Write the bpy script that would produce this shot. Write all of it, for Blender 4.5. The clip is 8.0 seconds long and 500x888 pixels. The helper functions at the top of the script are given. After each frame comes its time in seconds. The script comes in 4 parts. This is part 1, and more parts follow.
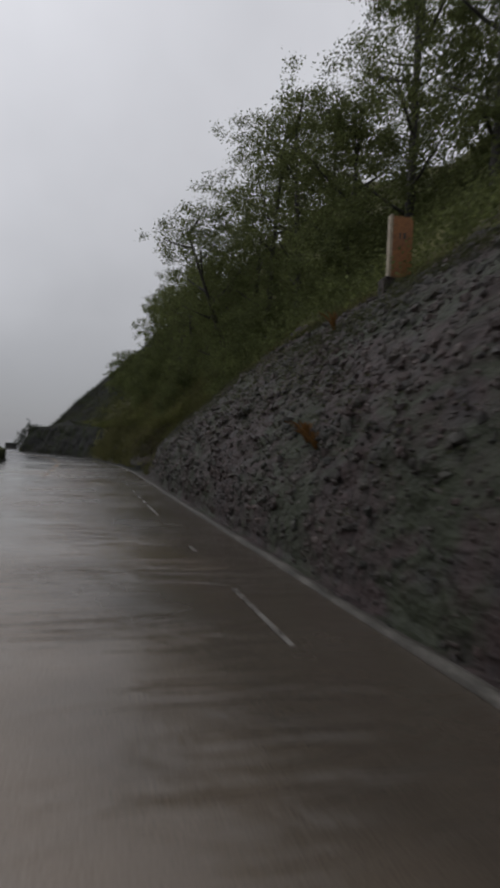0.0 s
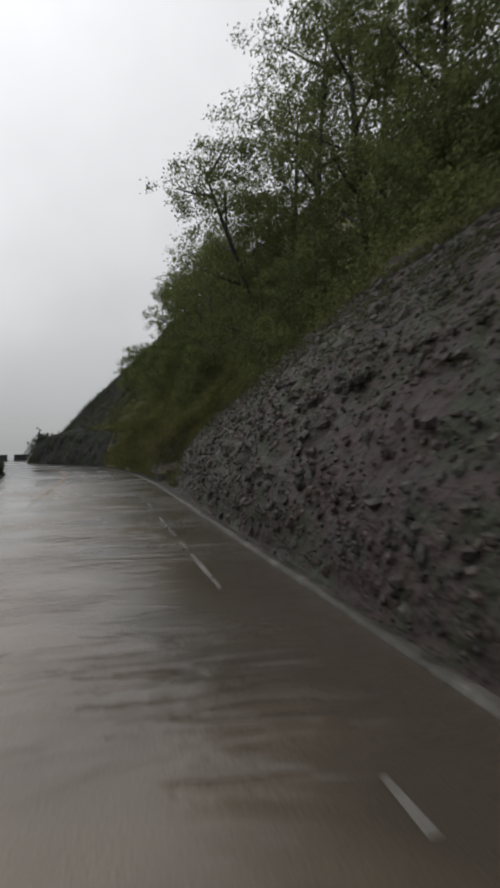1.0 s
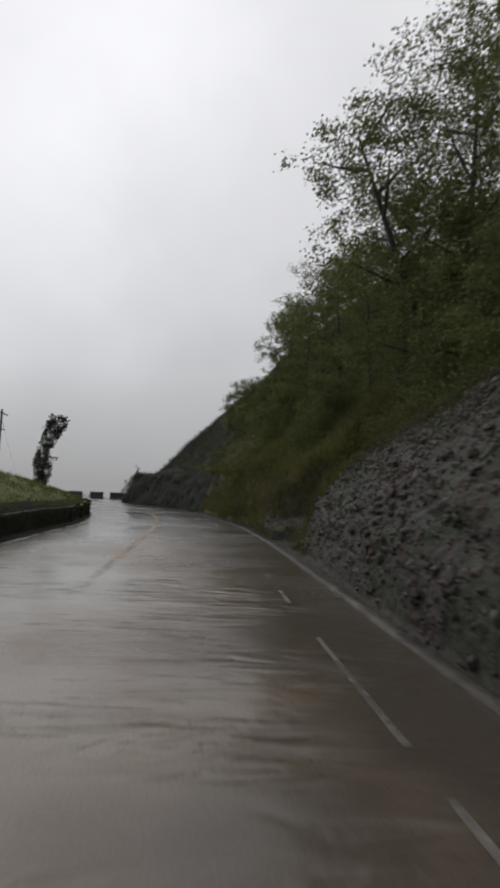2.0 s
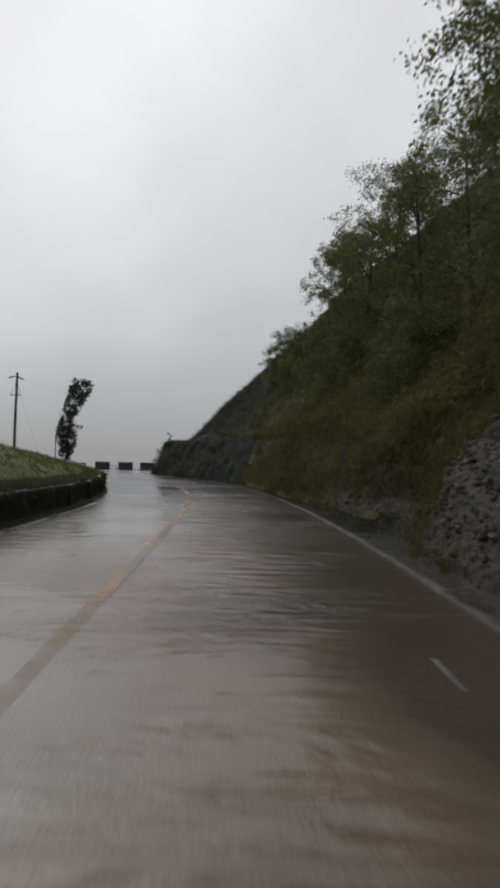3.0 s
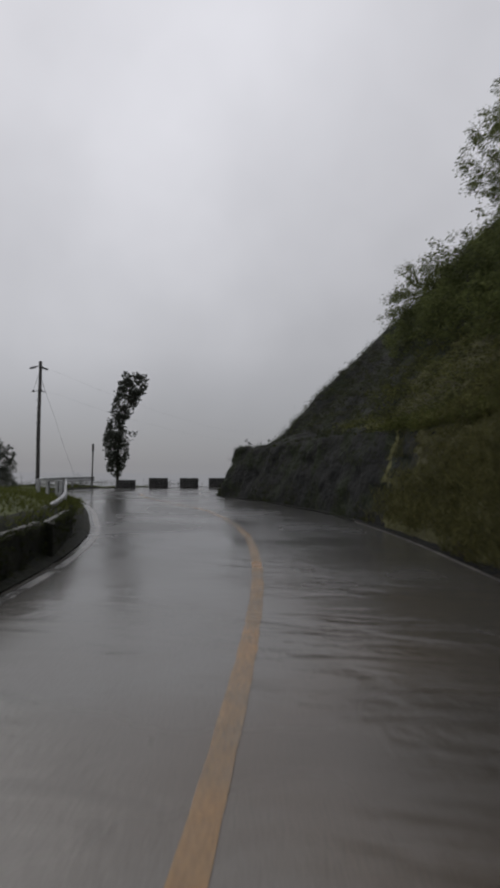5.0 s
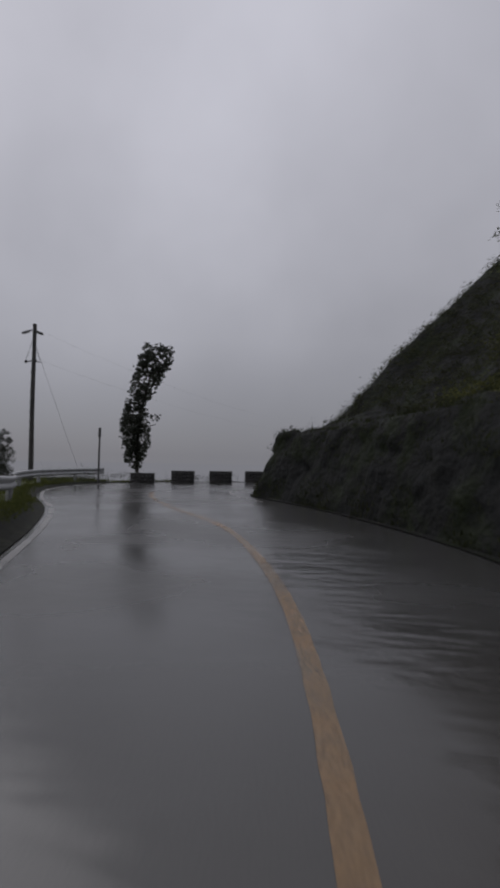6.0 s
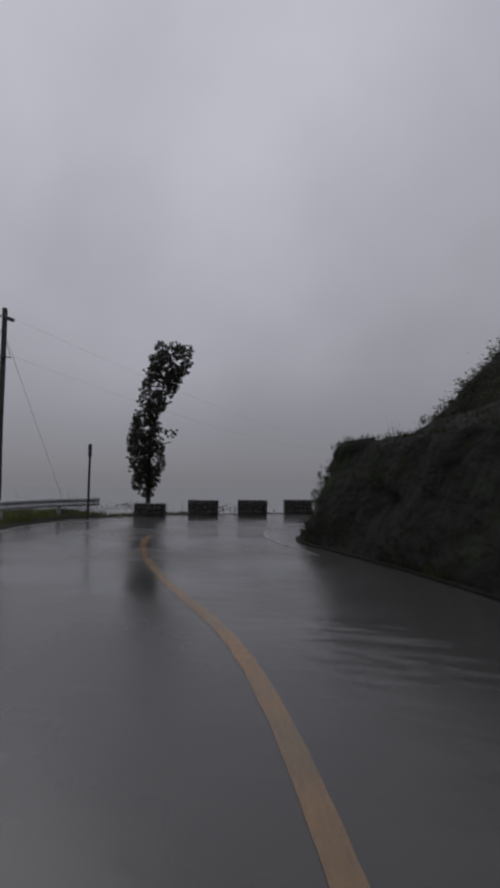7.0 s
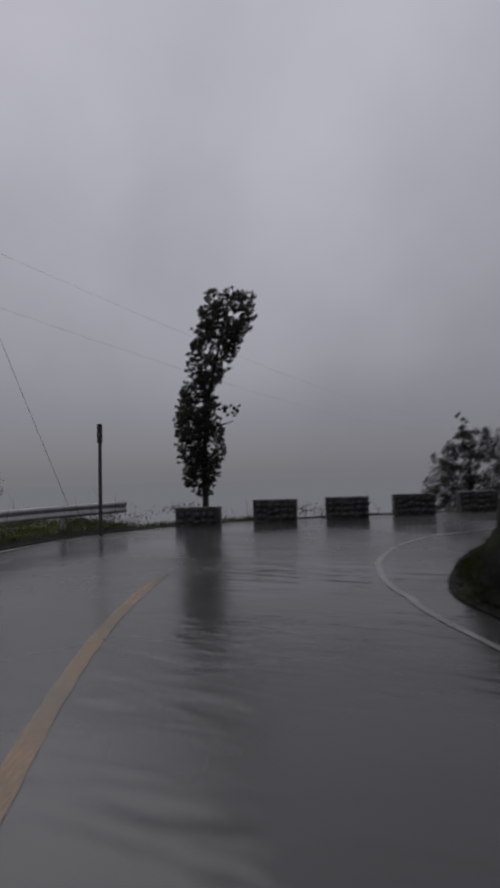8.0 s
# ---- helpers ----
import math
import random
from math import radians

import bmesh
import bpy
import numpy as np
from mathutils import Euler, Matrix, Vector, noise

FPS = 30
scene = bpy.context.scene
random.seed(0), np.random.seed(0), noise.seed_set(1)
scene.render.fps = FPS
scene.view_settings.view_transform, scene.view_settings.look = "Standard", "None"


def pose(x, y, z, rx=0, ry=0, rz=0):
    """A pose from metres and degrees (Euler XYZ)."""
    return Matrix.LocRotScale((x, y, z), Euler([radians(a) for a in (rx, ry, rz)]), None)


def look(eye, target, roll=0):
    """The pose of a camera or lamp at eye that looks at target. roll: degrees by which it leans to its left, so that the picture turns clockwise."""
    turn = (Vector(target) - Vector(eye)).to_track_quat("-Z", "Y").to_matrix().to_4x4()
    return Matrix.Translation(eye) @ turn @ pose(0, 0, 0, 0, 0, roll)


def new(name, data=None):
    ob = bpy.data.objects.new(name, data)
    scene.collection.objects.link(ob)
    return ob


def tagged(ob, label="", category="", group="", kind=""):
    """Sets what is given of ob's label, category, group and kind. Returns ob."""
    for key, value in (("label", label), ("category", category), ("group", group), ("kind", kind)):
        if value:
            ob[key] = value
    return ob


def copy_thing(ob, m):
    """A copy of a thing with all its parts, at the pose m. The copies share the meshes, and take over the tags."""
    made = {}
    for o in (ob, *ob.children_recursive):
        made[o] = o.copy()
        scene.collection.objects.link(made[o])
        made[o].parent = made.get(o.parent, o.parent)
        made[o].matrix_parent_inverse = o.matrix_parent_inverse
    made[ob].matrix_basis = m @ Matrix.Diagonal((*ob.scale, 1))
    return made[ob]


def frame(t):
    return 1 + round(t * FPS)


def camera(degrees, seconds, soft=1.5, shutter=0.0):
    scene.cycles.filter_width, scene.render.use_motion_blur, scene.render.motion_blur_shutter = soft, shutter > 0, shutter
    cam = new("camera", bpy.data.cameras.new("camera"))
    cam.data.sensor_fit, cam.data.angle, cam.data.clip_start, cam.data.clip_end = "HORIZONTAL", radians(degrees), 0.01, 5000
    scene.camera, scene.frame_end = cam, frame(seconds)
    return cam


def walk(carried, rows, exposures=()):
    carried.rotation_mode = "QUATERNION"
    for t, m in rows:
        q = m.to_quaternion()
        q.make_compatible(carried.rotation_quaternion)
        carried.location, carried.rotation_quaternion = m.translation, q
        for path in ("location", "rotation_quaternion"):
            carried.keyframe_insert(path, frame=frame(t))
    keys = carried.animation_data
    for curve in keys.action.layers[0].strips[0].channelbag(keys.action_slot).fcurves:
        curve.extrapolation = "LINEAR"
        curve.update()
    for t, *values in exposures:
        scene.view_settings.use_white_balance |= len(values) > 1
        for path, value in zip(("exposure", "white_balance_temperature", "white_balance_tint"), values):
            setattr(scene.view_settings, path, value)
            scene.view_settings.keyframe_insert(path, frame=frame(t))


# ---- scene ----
cam = camera(47.8, 8.0, soft=3.6, shutter=0.35)
PATH = [
    (0, (0.00, -0.00, 1.45), (2.890, 9.573, 1.506), 2.77),
    (0.2, (0.14, 1.13, 1.45), (2.809, 10.771, 1.595), 0.77),
    (0.4, (0.25, 2.28, 1.45), (3.005, 11.896, 1.529), 0.18),
    (0.5, (0.30, 2.85, 1.45), (3.032, 12.470, 1.697), 0.48),
    (0.6, (0.33, 3.42, 1.45), (3.112, 13.016, 1.921), 0.31),
    (0.8, (0.35, 4.57, 1.45), (2.757, 14.272, 1.707), -0.02),
    (1, (0.39, 5.71, 1.45), (3.003, 15.364, 1.452), -0.65),
    (1.2, (0.43, 6.85, 1.45), (2.876, 16.540, 1.690), -0.55),
    (1.3, (0.42, 7.42, 1.45), (2.658, 17.152, 1.919), -0.68),
    (1.5, (0.37, 8.55, 1.45), (2.180, 18.367, 2.088), -0.93),
    (1.7, (0.32, 9.69, 1.44), (1.616, 19.575, 2.241), 1.45),
    (2.8, (0.07, 16.02, 1.45), (0.527, 25.971, 2.287), 2.31),
    (3, (0.05, 17.23, 1.45), (0.414, 27.219, 1.680), 1.84),
    (3.2, (0.02, 18.46, 1.45), (0.204, 28.443, 1.985), 1.47),
    (3.3, (0.00, 19.08, 1.45), (0.213, 29.057, 2.128), 2.20),
    (3.5, (-0.04, 20.35, 1.45), (0.257, 30.333, 1.971), 1.43),
    (3.8, (-0.12, 22.31, 1.45), (-0.147, 32.285, 2.097), 1.54),
    (4, (-0.18, 23.64, 1.45), (-0.349, 33.611, 2.183), 2.23),
    (4.2, (-0.25, 25.00, 1.45), (-0.449, 34.974, 2.135), 2.26),
    (4.5, (-0.37, 27.08, 1.45), (-0.521, 37.069, 1.914), 1.66),
    (4.6, (-0.42, 27.78, 1.45), (-0.968, 37.760, 1.854), 0.16),
    (5.8, (-1.39, 36.45, 1.45), (-3.138, 46.286, 1.864), 1.67),
    (6, (-1.65, 37.86, 1.45), (-3.570, 47.676, 1.681), 1.19),
    (6.2, (-1.94, 39.26, 1.45), (-3.882, 49.064, 1.712), 2.90),
    (6.5, (-2.40, 41.35, 1.45), (-4.674, 51.077, 1.883), 1.89),
    (6.7, (-2.73, 42.74, 1.45), (-4.825, 52.510, 1.875), 1.05),
    (6.8, (-2.90, 43.43, 1.45), (-5.153, 53.170, 1.732), 2.58),
    (7, (-3.26, 44.79, 1.45), (-5.767, 54.449, 2.102), 0.67),
    (7.2, (-3.66, 46.11, 1.45), (-6.401, 55.690, 2.298), 1.36),
    (7.5, (-4.25, 48.13, 1.44), (-7.109, 57.667, 2.389), 0.35),
    (7.6, (-4.43, 48.84, 1.44), (-7.521, 58.325, 2.202), 1.27),
    (7.8, (-4.79, 50.31, 1.44), (-8.287, 59.651, 2.193), 0.74),
    (8, (-5.16, 51.82, 1.44), (-9.123, 60.990, 1.935), -1.64),
]
EXPOSURES = [(0.0, -0.25, 6350, 11), (0.2, 0.2, 6400, 9), (0.5, 0.04, 6450, 9), (1.0, 0.2, 6520, 8), (1.6, 0.1, 6520, 9), (3.0, 0.0, 6500, 10), (3.2, -0.15, 6480, 10), (3.8, -0.3, 6430, 12), (4.2, -0.3, 6430, 12), (4.6, -0.2, 6450, 11), (5.8, -0.67, 6200, 15), (7.0, -0.83, 6180, 16), (8.0, -0.95, 6180, 16)]
walk(cam, [(t, look(eye, target, roll)) for t, eye, target, roll in PATH], EXPOSURES)

# ---- light: a heavy overcast sky, brighter overhead than at the horizon ----
SUN_EL, SUN_AZ = radians(44), radians(-52)
BRIGHT_EL, BRIGHT_AZ = radians(34), radians(-28)
world = bpy.data.worlds.new("overcast_sky")
scene.world = world
world.use_nodes = True
wn, wl = world.node_tree.nodes, world.node_tree.links
wn.clear()
w_out = wn.new("ShaderNodeOutputWorld")
w_bg = wn.new("ShaderNodeBackground")
w_co = wn.new("ShaderNodeTexCoord")
w_sep = wn.new("ShaderNodeSeparateXYZ")
w_ramp = wn.new("ShaderNodeValToRGB")
w_ramp.color_ramp.elements[0].position, w_ramp.color_ramp.elements[0].color = 0.0, (0.332, 0.335, 0.347, 1)
w_ramp.color_ramp.elements[1].position, w_ramp.color_ramp.elements[1].color = 0.62, (0.76, 0.76, 0.785, 1)
w_mid = w_ramp.color_ramp.elements.new(0.20)
w_mid.color = (0.575, 0.577, 0.592, 1)
w_noise = wn.new("ShaderNodeTexNoise")
w_noise.inputs["Scale"].default_value, w_noise.inputs["Detail"].default_value = 2.2, 4.0
w_range = wn.new("ShaderNodeMapRange")
w_range.inputs["From Min"].default_value, w_range.inputs["From Max"].default_value = 0.25, 0.75
w_range.inputs["To Min"].default_value, w_range.inputs["To Max"].default_value = 0.86, 1.16
w_mul = wn.new("ShaderNodeVectorMath")
w_mul.operation = "SCALE"
w_sky = wn.new("ShaderNodeTexSky")
w_sky.sky_type, w_sky.sun_disc, w_sky.sun_elevation, w_sky.sun_rotation = "NISHITA", False, SUN_EL, SUN_AZ
w_dim = wn.new("ShaderNodeVectorMath")
w_dim.operation = "SCALE"
w_dim.inputs["Scale"].default_value = 0.06
w_mix = wn.new("ShaderNodeMix")
w_mix.data_type = "RGBA"
w_mix.inputs["Factor"].default_value = 0.94
wl.new(w_co.outputs["Generated"], w_sep.inputs[0])
wl.new(w_sep.outputs["Z"], w_ramp.inputs[0])
wl.new(w_co.outputs["Generated"], w_noise.inputs["Vector"])
wl.new(w_noise.outputs["Fac"], w_range.inputs["Value"])
wl.new(w_ramp.outputs["Color"], w_mul.inputs[0])
w_low = wn.new("ShaderNodeMapRange")
w_low.inputs["From Min"].default_value, w_low.inputs["From Max"].default_value = 0.0, 0.16
wl.new(w_sep.outputs["Z"], w_low.inputs["Value"])
w_even = wn.new("ShaderNodeMix")
w_even.inputs["A"].default_value = 1.0
wl.new(w_low.outputs["Result"], w_even.inputs["Factor"])
wl.new(w_range.outputs["Result"], w_even.inputs["B"])
wl.new(w_even.outputs["Result"], w_mul.inputs["Scale"])
wl.new(w_sky.outputs["Color"], w_dim.inputs[0])
wl.new(w_dim.outputs[0], w_mix.inputs["A"])
wl.new(w_mul.outputs[0], w_mix.inputs["B"])
w_dot = wn.new("ShaderNodeVectorMath")
w_dot.operation = "DOT_PRODUCT"
w_dot.inputs[1].default_value = (math.sin(BRIGHT_AZ) * math.cos(BRIGHT_EL), math.cos(BRIGHT_AZ) * math.cos(BRIGHT_EL), math.sin(BRIGHT_EL))
w_glow = wn.new("ShaderNodeMapRange")
w_glow.interpolation_type = "SMOOTHSTEP"
w_glow.inputs["From Min"].default_value, w_glow.inputs["From Max"].default_value = 0.80, 1.0
w_glow.inputs["To Min"].default_value, w_glow.inputs["To Max"].default_value = 1.0, 1.14
w_final = wn.new("ShaderNodeVectorMath")
w_final.operation = "SCALE"
wl.new(w_co.outputs["Generated"], w_dot.inputs[0])
wl.new(w_dot.outputs["Value"], w_glow.inputs["Value"])
wl.new(w_mix.outputs["Result"], w_final.inputs[0])
wl.new(w_glow.outputs["Result"], w_final.inputs["Scale"])
wl.new(w_final.outputs[0], w_bg.inputs["Color"])
w_bg.inputs["Strength"].default_value = 1.0
wl.new(w_bg.outputs[0], w_out.inputs[0])
sun_data = bpy.data.lights.new("sun", "SUN")
sun_data.energy, sun_data.angle, sun_data.color = 0.62, radians(45), (1.0, 0.97, 0.93)
sun = new("sun", sun_data)
sun.matrix_world = look((0, 0, 0), (-math.sin(SUN_AZ) * math.cos(SUN_EL), -math.cos(SUN_AZ) * math.cos(SUN_EL), -math.sin(SUN_EL)))


# ---- materials ----
def material(name, colours, scale, rough=(0.7, 0.9), bump=0.3, bump_scale=None, metal=0.0, detail=6.0, island=0.0, sheen=0.5, bump_dist=0.03, film=None):
    """A Principled surface: colours mixed by noise at two sizes, uneven roughness and fine relief. film: colour, scale and
    the two noise levels between which a second growth (moss, lichen, silt) takes over."""
    m = bpy.data.materials.new(name)
    m.use_nodes = True
    nt = m.node_tree
    b = nt.nodes["Principled BSDF"]
    co = nt.nodes.new("ShaderNodeTexCoord")
    big = nt.nodes.new("ShaderNodeTexNoise")
    big.inputs["Scale"].default_value, big.inputs["Detail"].default_value = scale, detail
    big.inputs["Roughness"].default_value = 0.62
    ramp = nt.nodes.new("ShaderNodeValToRGB")
    n = len(colours)
    el = ramp.color_ramp.elements
    while len(el) < n:
        el.new(0.5)
    for k, c in enumerate(colours):
        el[k].position = 0.30 + 0.42 * k / max(1, n - 1)
        el[k].color = (*c, 1)
    nt.links.new(co.outputs["Object"], big.inputs["Vector"])
    nt.links.new(big.outputs["Fac"], ramp.inputs[0])
    colour = ramp.outputs["Color"]
    if film:
        grown = nt.nodes.new("ShaderNodeTexNoise")
        grown.inputs["Scale"].default_value, grown.inputs["Detail"].default_value = film[1], 7.0
        grown.inputs["Roughness"].default_value, grown.inputs["Distortion"].default_value = 0.68, 0.6
        cover = nt.nodes.new("ShaderNodeMapRange")
        cover.interpolation_type = "SMOOTHSTEP"
        cover.inputs["From Min"].default_value, cover.inputs["From Max"].default_value = film[2], film[3]
        laid = nt.nodes.new("ShaderNodeMix")
        laid.data_type = "RGBA"
        laid.inputs["B"].default_value = (*film[0], 1)
        nt.links.new(co.outputs["Object"], grown.inputs["Vector"])
        nt.links.new(grown.outputs["Fac"], cover.inputs["Value"])
        nt.links.new(cover.outputs["Result"], laid.inputs["Factor"])
        nt.links.new(colour, laid.inputs["A"])
        colour = laid.outputs["Result"]
    fine = nt.nodes.new("ShaderNodeTexNoise")
    fine.inputs["Scale"].default_value, fine.inputs["Detail"].default_value = bump_scale or scale * 9, 5.0
    nt.links.new(co.outputs["Object"], fine.inputs["Vector"])
    vary = nt.nodes.new("ShaderNodeMapRange")
    vary.inputs["From Min"].default_value, vary.inputs["From Max"].default_value = 0.3, 0.7
    vary.inputs["To Min"].default_value, vary.inputs["To Max"].default_value = 0.72, 1.28
    nt.links.new(fine.outputs["Fac"], vary.inputs["Value"])
    times = nt.nodes.new("ShaderNodeVectorMath")
    times.operation = "SCALE"
    nt.links.new(colour, times.inputs[0])
    nt.links.new(vary.outputs["Result"], times.inputs["Scale"])
    colour = times.outputs[0]
    if island:
        geo = nt.nodes.new("ShaderNodeNewGeometry")
        spread = nt.nodes.new("ShaderNodeMapRange")
        spread.inputs["To Min"].default_value, spread.inputs["To Max"].default_value = 1 - island, 1 + island
        nt.links.new(geo.outputs["Random Per Island"], spread.inputs["Value"])
        again = nt.nodes.new("ShaderNodeVectorMath")
        again.operation = "SCALE"
        nt.links.new(colour, again.inputs[0])
        nt.links.new(spread.outputs["Result"], again.inputs["Scale"])
        colour = again.outputs[0]
    nt.links.new(colour, b.inputs["Base Color"])
    gloss = nt.nodes.new("ShaderNodeMapRange")
    gloss.inputs["From Min"].default_value, gloss.inputs["From Max"].default_value = 0.3, 0.7
    gloss.inputs["To Min"].default_value, gloss.inputs["To Max"].default_value = rough
    nt.links.new(big.outputs["Fac"], gloss.inputs["Value"])
    nt.links.new(gloss.outputs["Result"], b.inputs["Roughness"])
    b.inputs["Metallic"].default_value = metal
    b.inputs["Specular IOR Level"].default_value = sheen
    if bump:
        bm_ = nt.nodes.new("ShaderNodeBump")
        bm_.inputs["Strength"].default_value, bm_.inputs["Distance"].default_value = bump, bump_dist
        nt.links.new(fine.outputs["Fac"], bm_.inputs["Height"])
        nt.links.new(bm_.outputs["Normal"], b.inputs["Normal"])
    return m


def leaf_material(name, dark, light):
    m = material(name, [dark, light], 0.6, (0.7, 0.9), 0.0, island=0.30)
    nt = m.node_tree
    b = nt.nodes["Principled BSDF"]
    b.inputs["Specular IOR Level"].default_value = 0.15
    # thin leaves let part of the sky's light through
    glow = nt.nodes.new("ShaderNodeBsdfTranslucent")
    blend = nt.nodes.new("ShaderNodeMixShader")
    blend.inputs["Fac"].default_value = 0.38
    out = nt.nodes["Material Output"]
    nt.links.new(b.inputs["Base Color"].links[0].from_socket, glow.inputs["Color"])
    nt.links.new(b.outputs["BSDF"], blend.inputs[1])
    nt.links.new(glow.outputs["BSDF"], blend.inputs[2])
    nt.links.new(blend.outputs["Shader"], out.inputs["Surface"])
    return m


def wet_road_material():
    """Asphalt under a film of muddy flood water: brown silt towards the hillside, grey elsewhere, rippled and glossy.
    The grey valley side is also lightened in colour for the sky's reflection.
    """
    m = bpy.data.materials.new("flooded_asphalt")
    m.use_nodes = True
    nt = m.node_tree
    L = nt.links.new
    b = nt.nodes["Principled BSDF"]
    co = nt.nodes.new("ShaderNodeTexCoord")
    uv = nt.nodes.new("ShaderNodeSeparateXYZ")
    L(co.outputs["UV"], uv.inputs[0])
    patch = nt.nodes.new("ShaderNodeTexNoise")
    patch.inputs["Scale"].default_value, patch.inputs["Detail"].default_value = 0.28, 5
    L(co.outputs["Object"], patch.inputs["Vector"])
    add = nt.nodes.new("ShaderNodeMath")
    add.operation = "MULTIPLY_ADD"
    add.inputs[1].default_value, add.inputs[2].default_value = 0.9, -0.45
    L(patch.outputs["Fac"], add.inputs[0])
    lean = nt.nodes.new("ShaderNodeMath")
    lean.operation = "ADD"
    L(add.outputs[0], lean.inputs[0])
    L(uv.outputs["X"], lean.inputs[1])
    ramp = nt.nodes.new("ShaderNodeValToRGB")
    el = ramp.color_ramp.elements
    # murky water, its albedo raised on this side to add sky reflection
    el[0].position, el[0].color = 0.35, (0.24, 0.228, 0.204, 1)
    el[1].position, el[1].color = 0.85, (0.060, 0.049, 0.038, 1)
    mid = el.new(0.6)
    mid.color = (0.165, 0.130, 0.098, 1)
    L(lean.outputs[0], ramp.inputs[0])
    grain = nt.nodes.new("ShaderNodeTexNoise")
    grain.inputs["Scale"].default_value, grain.inputs["Detail"].default_value = 60, 3
    L(co.outputs["Object"], grain.inputs["Vector"])
    vary = nt.nodes.new("ShaderNodeMapRange")
    vary.inputs["From Min"].default_value, vary.inputs["From Max"].default_value = 0.3, 0.7
    vary.inputs["To Min"].default_value, vary.inputs["To Max"].default_value = 0.75, 1.25
    L(grain.outputs["Fac"], vary.inputs["Value"])
    mul = nt.nodes.new("ShaderNodeVectorMath")
    mul.operation = "SCALE"
    L(ramp.outputs["Color"], mul.inputs[0])
    L(vary.outputs["Result"], mul.inputs["Scale"])
    mud = nt.nodes.new("ShaderNodeMapRange")
    mud.interpolation_type = "SMOOTHSTEP"
    mud.inputs["From Min"].default_value, mud.inputs["From Max"].default_value = 0.20, 0.42
    L(uv.outputs["Y"], mud.inputs["Value"])
    tar = nt.nodes.new("ShaderNodeMix")
    tar.data_type = "RGBA"
    tar.inputs["B"].default_value = (0.062, 0.061, 0.058, 1)
    L(mud.outputs["Result"], tar.inputs["Factor"])
    L(mul.outputs[0], tar.inputs["A"])
    L(tar.outputs["Result"], b.inputs["Base Color"])
    stretch = nt.nodes.new("ShaderNodeMapping")
    stretch.inputs["Scale"].default_value = (0.75, 1.45, 1.0)
    stretch.inputs["Rotation"].default_value = (0.0, 0.0, radians(14))
    L(co.outputs["Object"], stretch.inputs["Vector"])
    ripple = nt.nodes.new("ShaderNodeTexNoise")
    ripple.inputs["Scale"].default_value, ripple.inputs["Detail"].default_value = 1.35, 5
    ripple.inputs["Distortion"].default_value = 0.9
    L(stretch.outputs[0], ripple.inputs["Vector"])
    wet = nt.nodes.new("ShaderNodeMapRange")
    wet.inputs["From Min"].default_value, wet.inputs["From Max"].default_value = 0.35, 0.65
    wet.inputs["To Min"].default_value, wet.inputs["To Max"].default_value = 0.12, 0.32
    L(patch.outputs["Fac"], wet.inputs["Value"])
    L(wet.outputs["Result"], b.inputs["Roughness"])
    bump = nt.nodes.new("ShaderNodeBump")
    bump.inputs["Distance"].default_value = 0.03
    flow = nt.nodes.new("ShaderNodeMapRange")
    flow.interpolation_type = "SMOOTHSTEP"
    flow.inputs["From Min"].default_value, flow.inputs["From Max"].default_value = 0.24, 0.43
    flow.inputs["To Min"].default_value, flow.inputs["To Max"].default_value = 1.0, 0.40
    L(uv.outputs["Y"], flow.inputs["Value"])
    chop = nt.nodes.new("ShaderNodeTexNoise")
    chop.inputs["Scale"].default_value, chop.inputs["Detail"].default_value = 0.42, 3
    L(stretch.outputs[0], chop.inputs["Vector"])
    calm = nt.nodes.new("ShaderNodeMapRange")
    calm.interpolation_type = "SMOOTHSTEP"
    calm.inputs["From Min"].default_value, calm.inputs["From Max"].default_value = 0.40, 0.62
    calm.inputs["To Min"].default_value, calm.inputs["To Max"].default_value = 0.25, 1.45
    L(chop.outputs["Fac"], calm.inputs["Value"])
    force = nt.nodes.new("ShaderNodeMath")
    force.operation = "MULTIPLY"
    L(flow.outputs["Result"], force.inputs[0])
    L(calm.outputs["Result"], force.inputs[1])
    L(force.outputs[0], bump.inputs["Strength"])
    drops = nt.nodes.new("ShaderNodeTexNoise")
    drops.inputs["Scale"].default_value, drops.inputs["Detail"].default_value = 22, 2
    L(co.outputs["Object"], drops.inputs["Vector"])
    both = nt.nodes.new("ShaderNodeMath")
    both.operation = "MULTIPLY_ADD"
    both.inputs[1].default_value = 0.10
    L(drops.outputs["Fac"], both.inputs[0])
    L(ripple.outputs["Fac"], both.inputs[2])
    # short steep waves where the flood runs off along the hill side
    across = nt.nodes.new("ShaderNodeMapping")
    across.inputs["Scale"].default_value = (0.55, 2.1, 1.0)
    across.inputs["Rotation"].default_value = (0.0, 0.0, radians(-7))
    L(co.outputs["Object"], across.inputs["Vector"])
    waves = nt.nodes.new("ShaderNodeTexNoise")
    waves.inputs["Scale"].default_value, waves.inputs["Detail"].default_value = 1.5, 3
    waves.inputs["Distortion"].default_value = 1.4
    L(across.outputs[0], waves.inputs["Vector"])
    side = nt.nodes.new("ShaderNodeMapRange")
    side.interpolation_type = "SMOOTHSTEP"
    side.inputs["From Min"].default_value, side.inputs["From Max"].default_value = 0.46, 0.66
    side.inputs["To Min"].default_value, side.inputs["To Max"].default_value = 0.25, 1.7
    L(uv.outputs["X"], side.inputs["Value"])
    surge = nt.nodes.new("ShaderNodeMath")
    surge.operation = "MULTIPLY"
    L(waves.outputs["Fac"], surge.inputs[0])
    L(side.outputs["Result"], surge.inputs[1])
    summed = nt.nodes.new("ShaderNodeMath")
    summed.operation = "ADD"
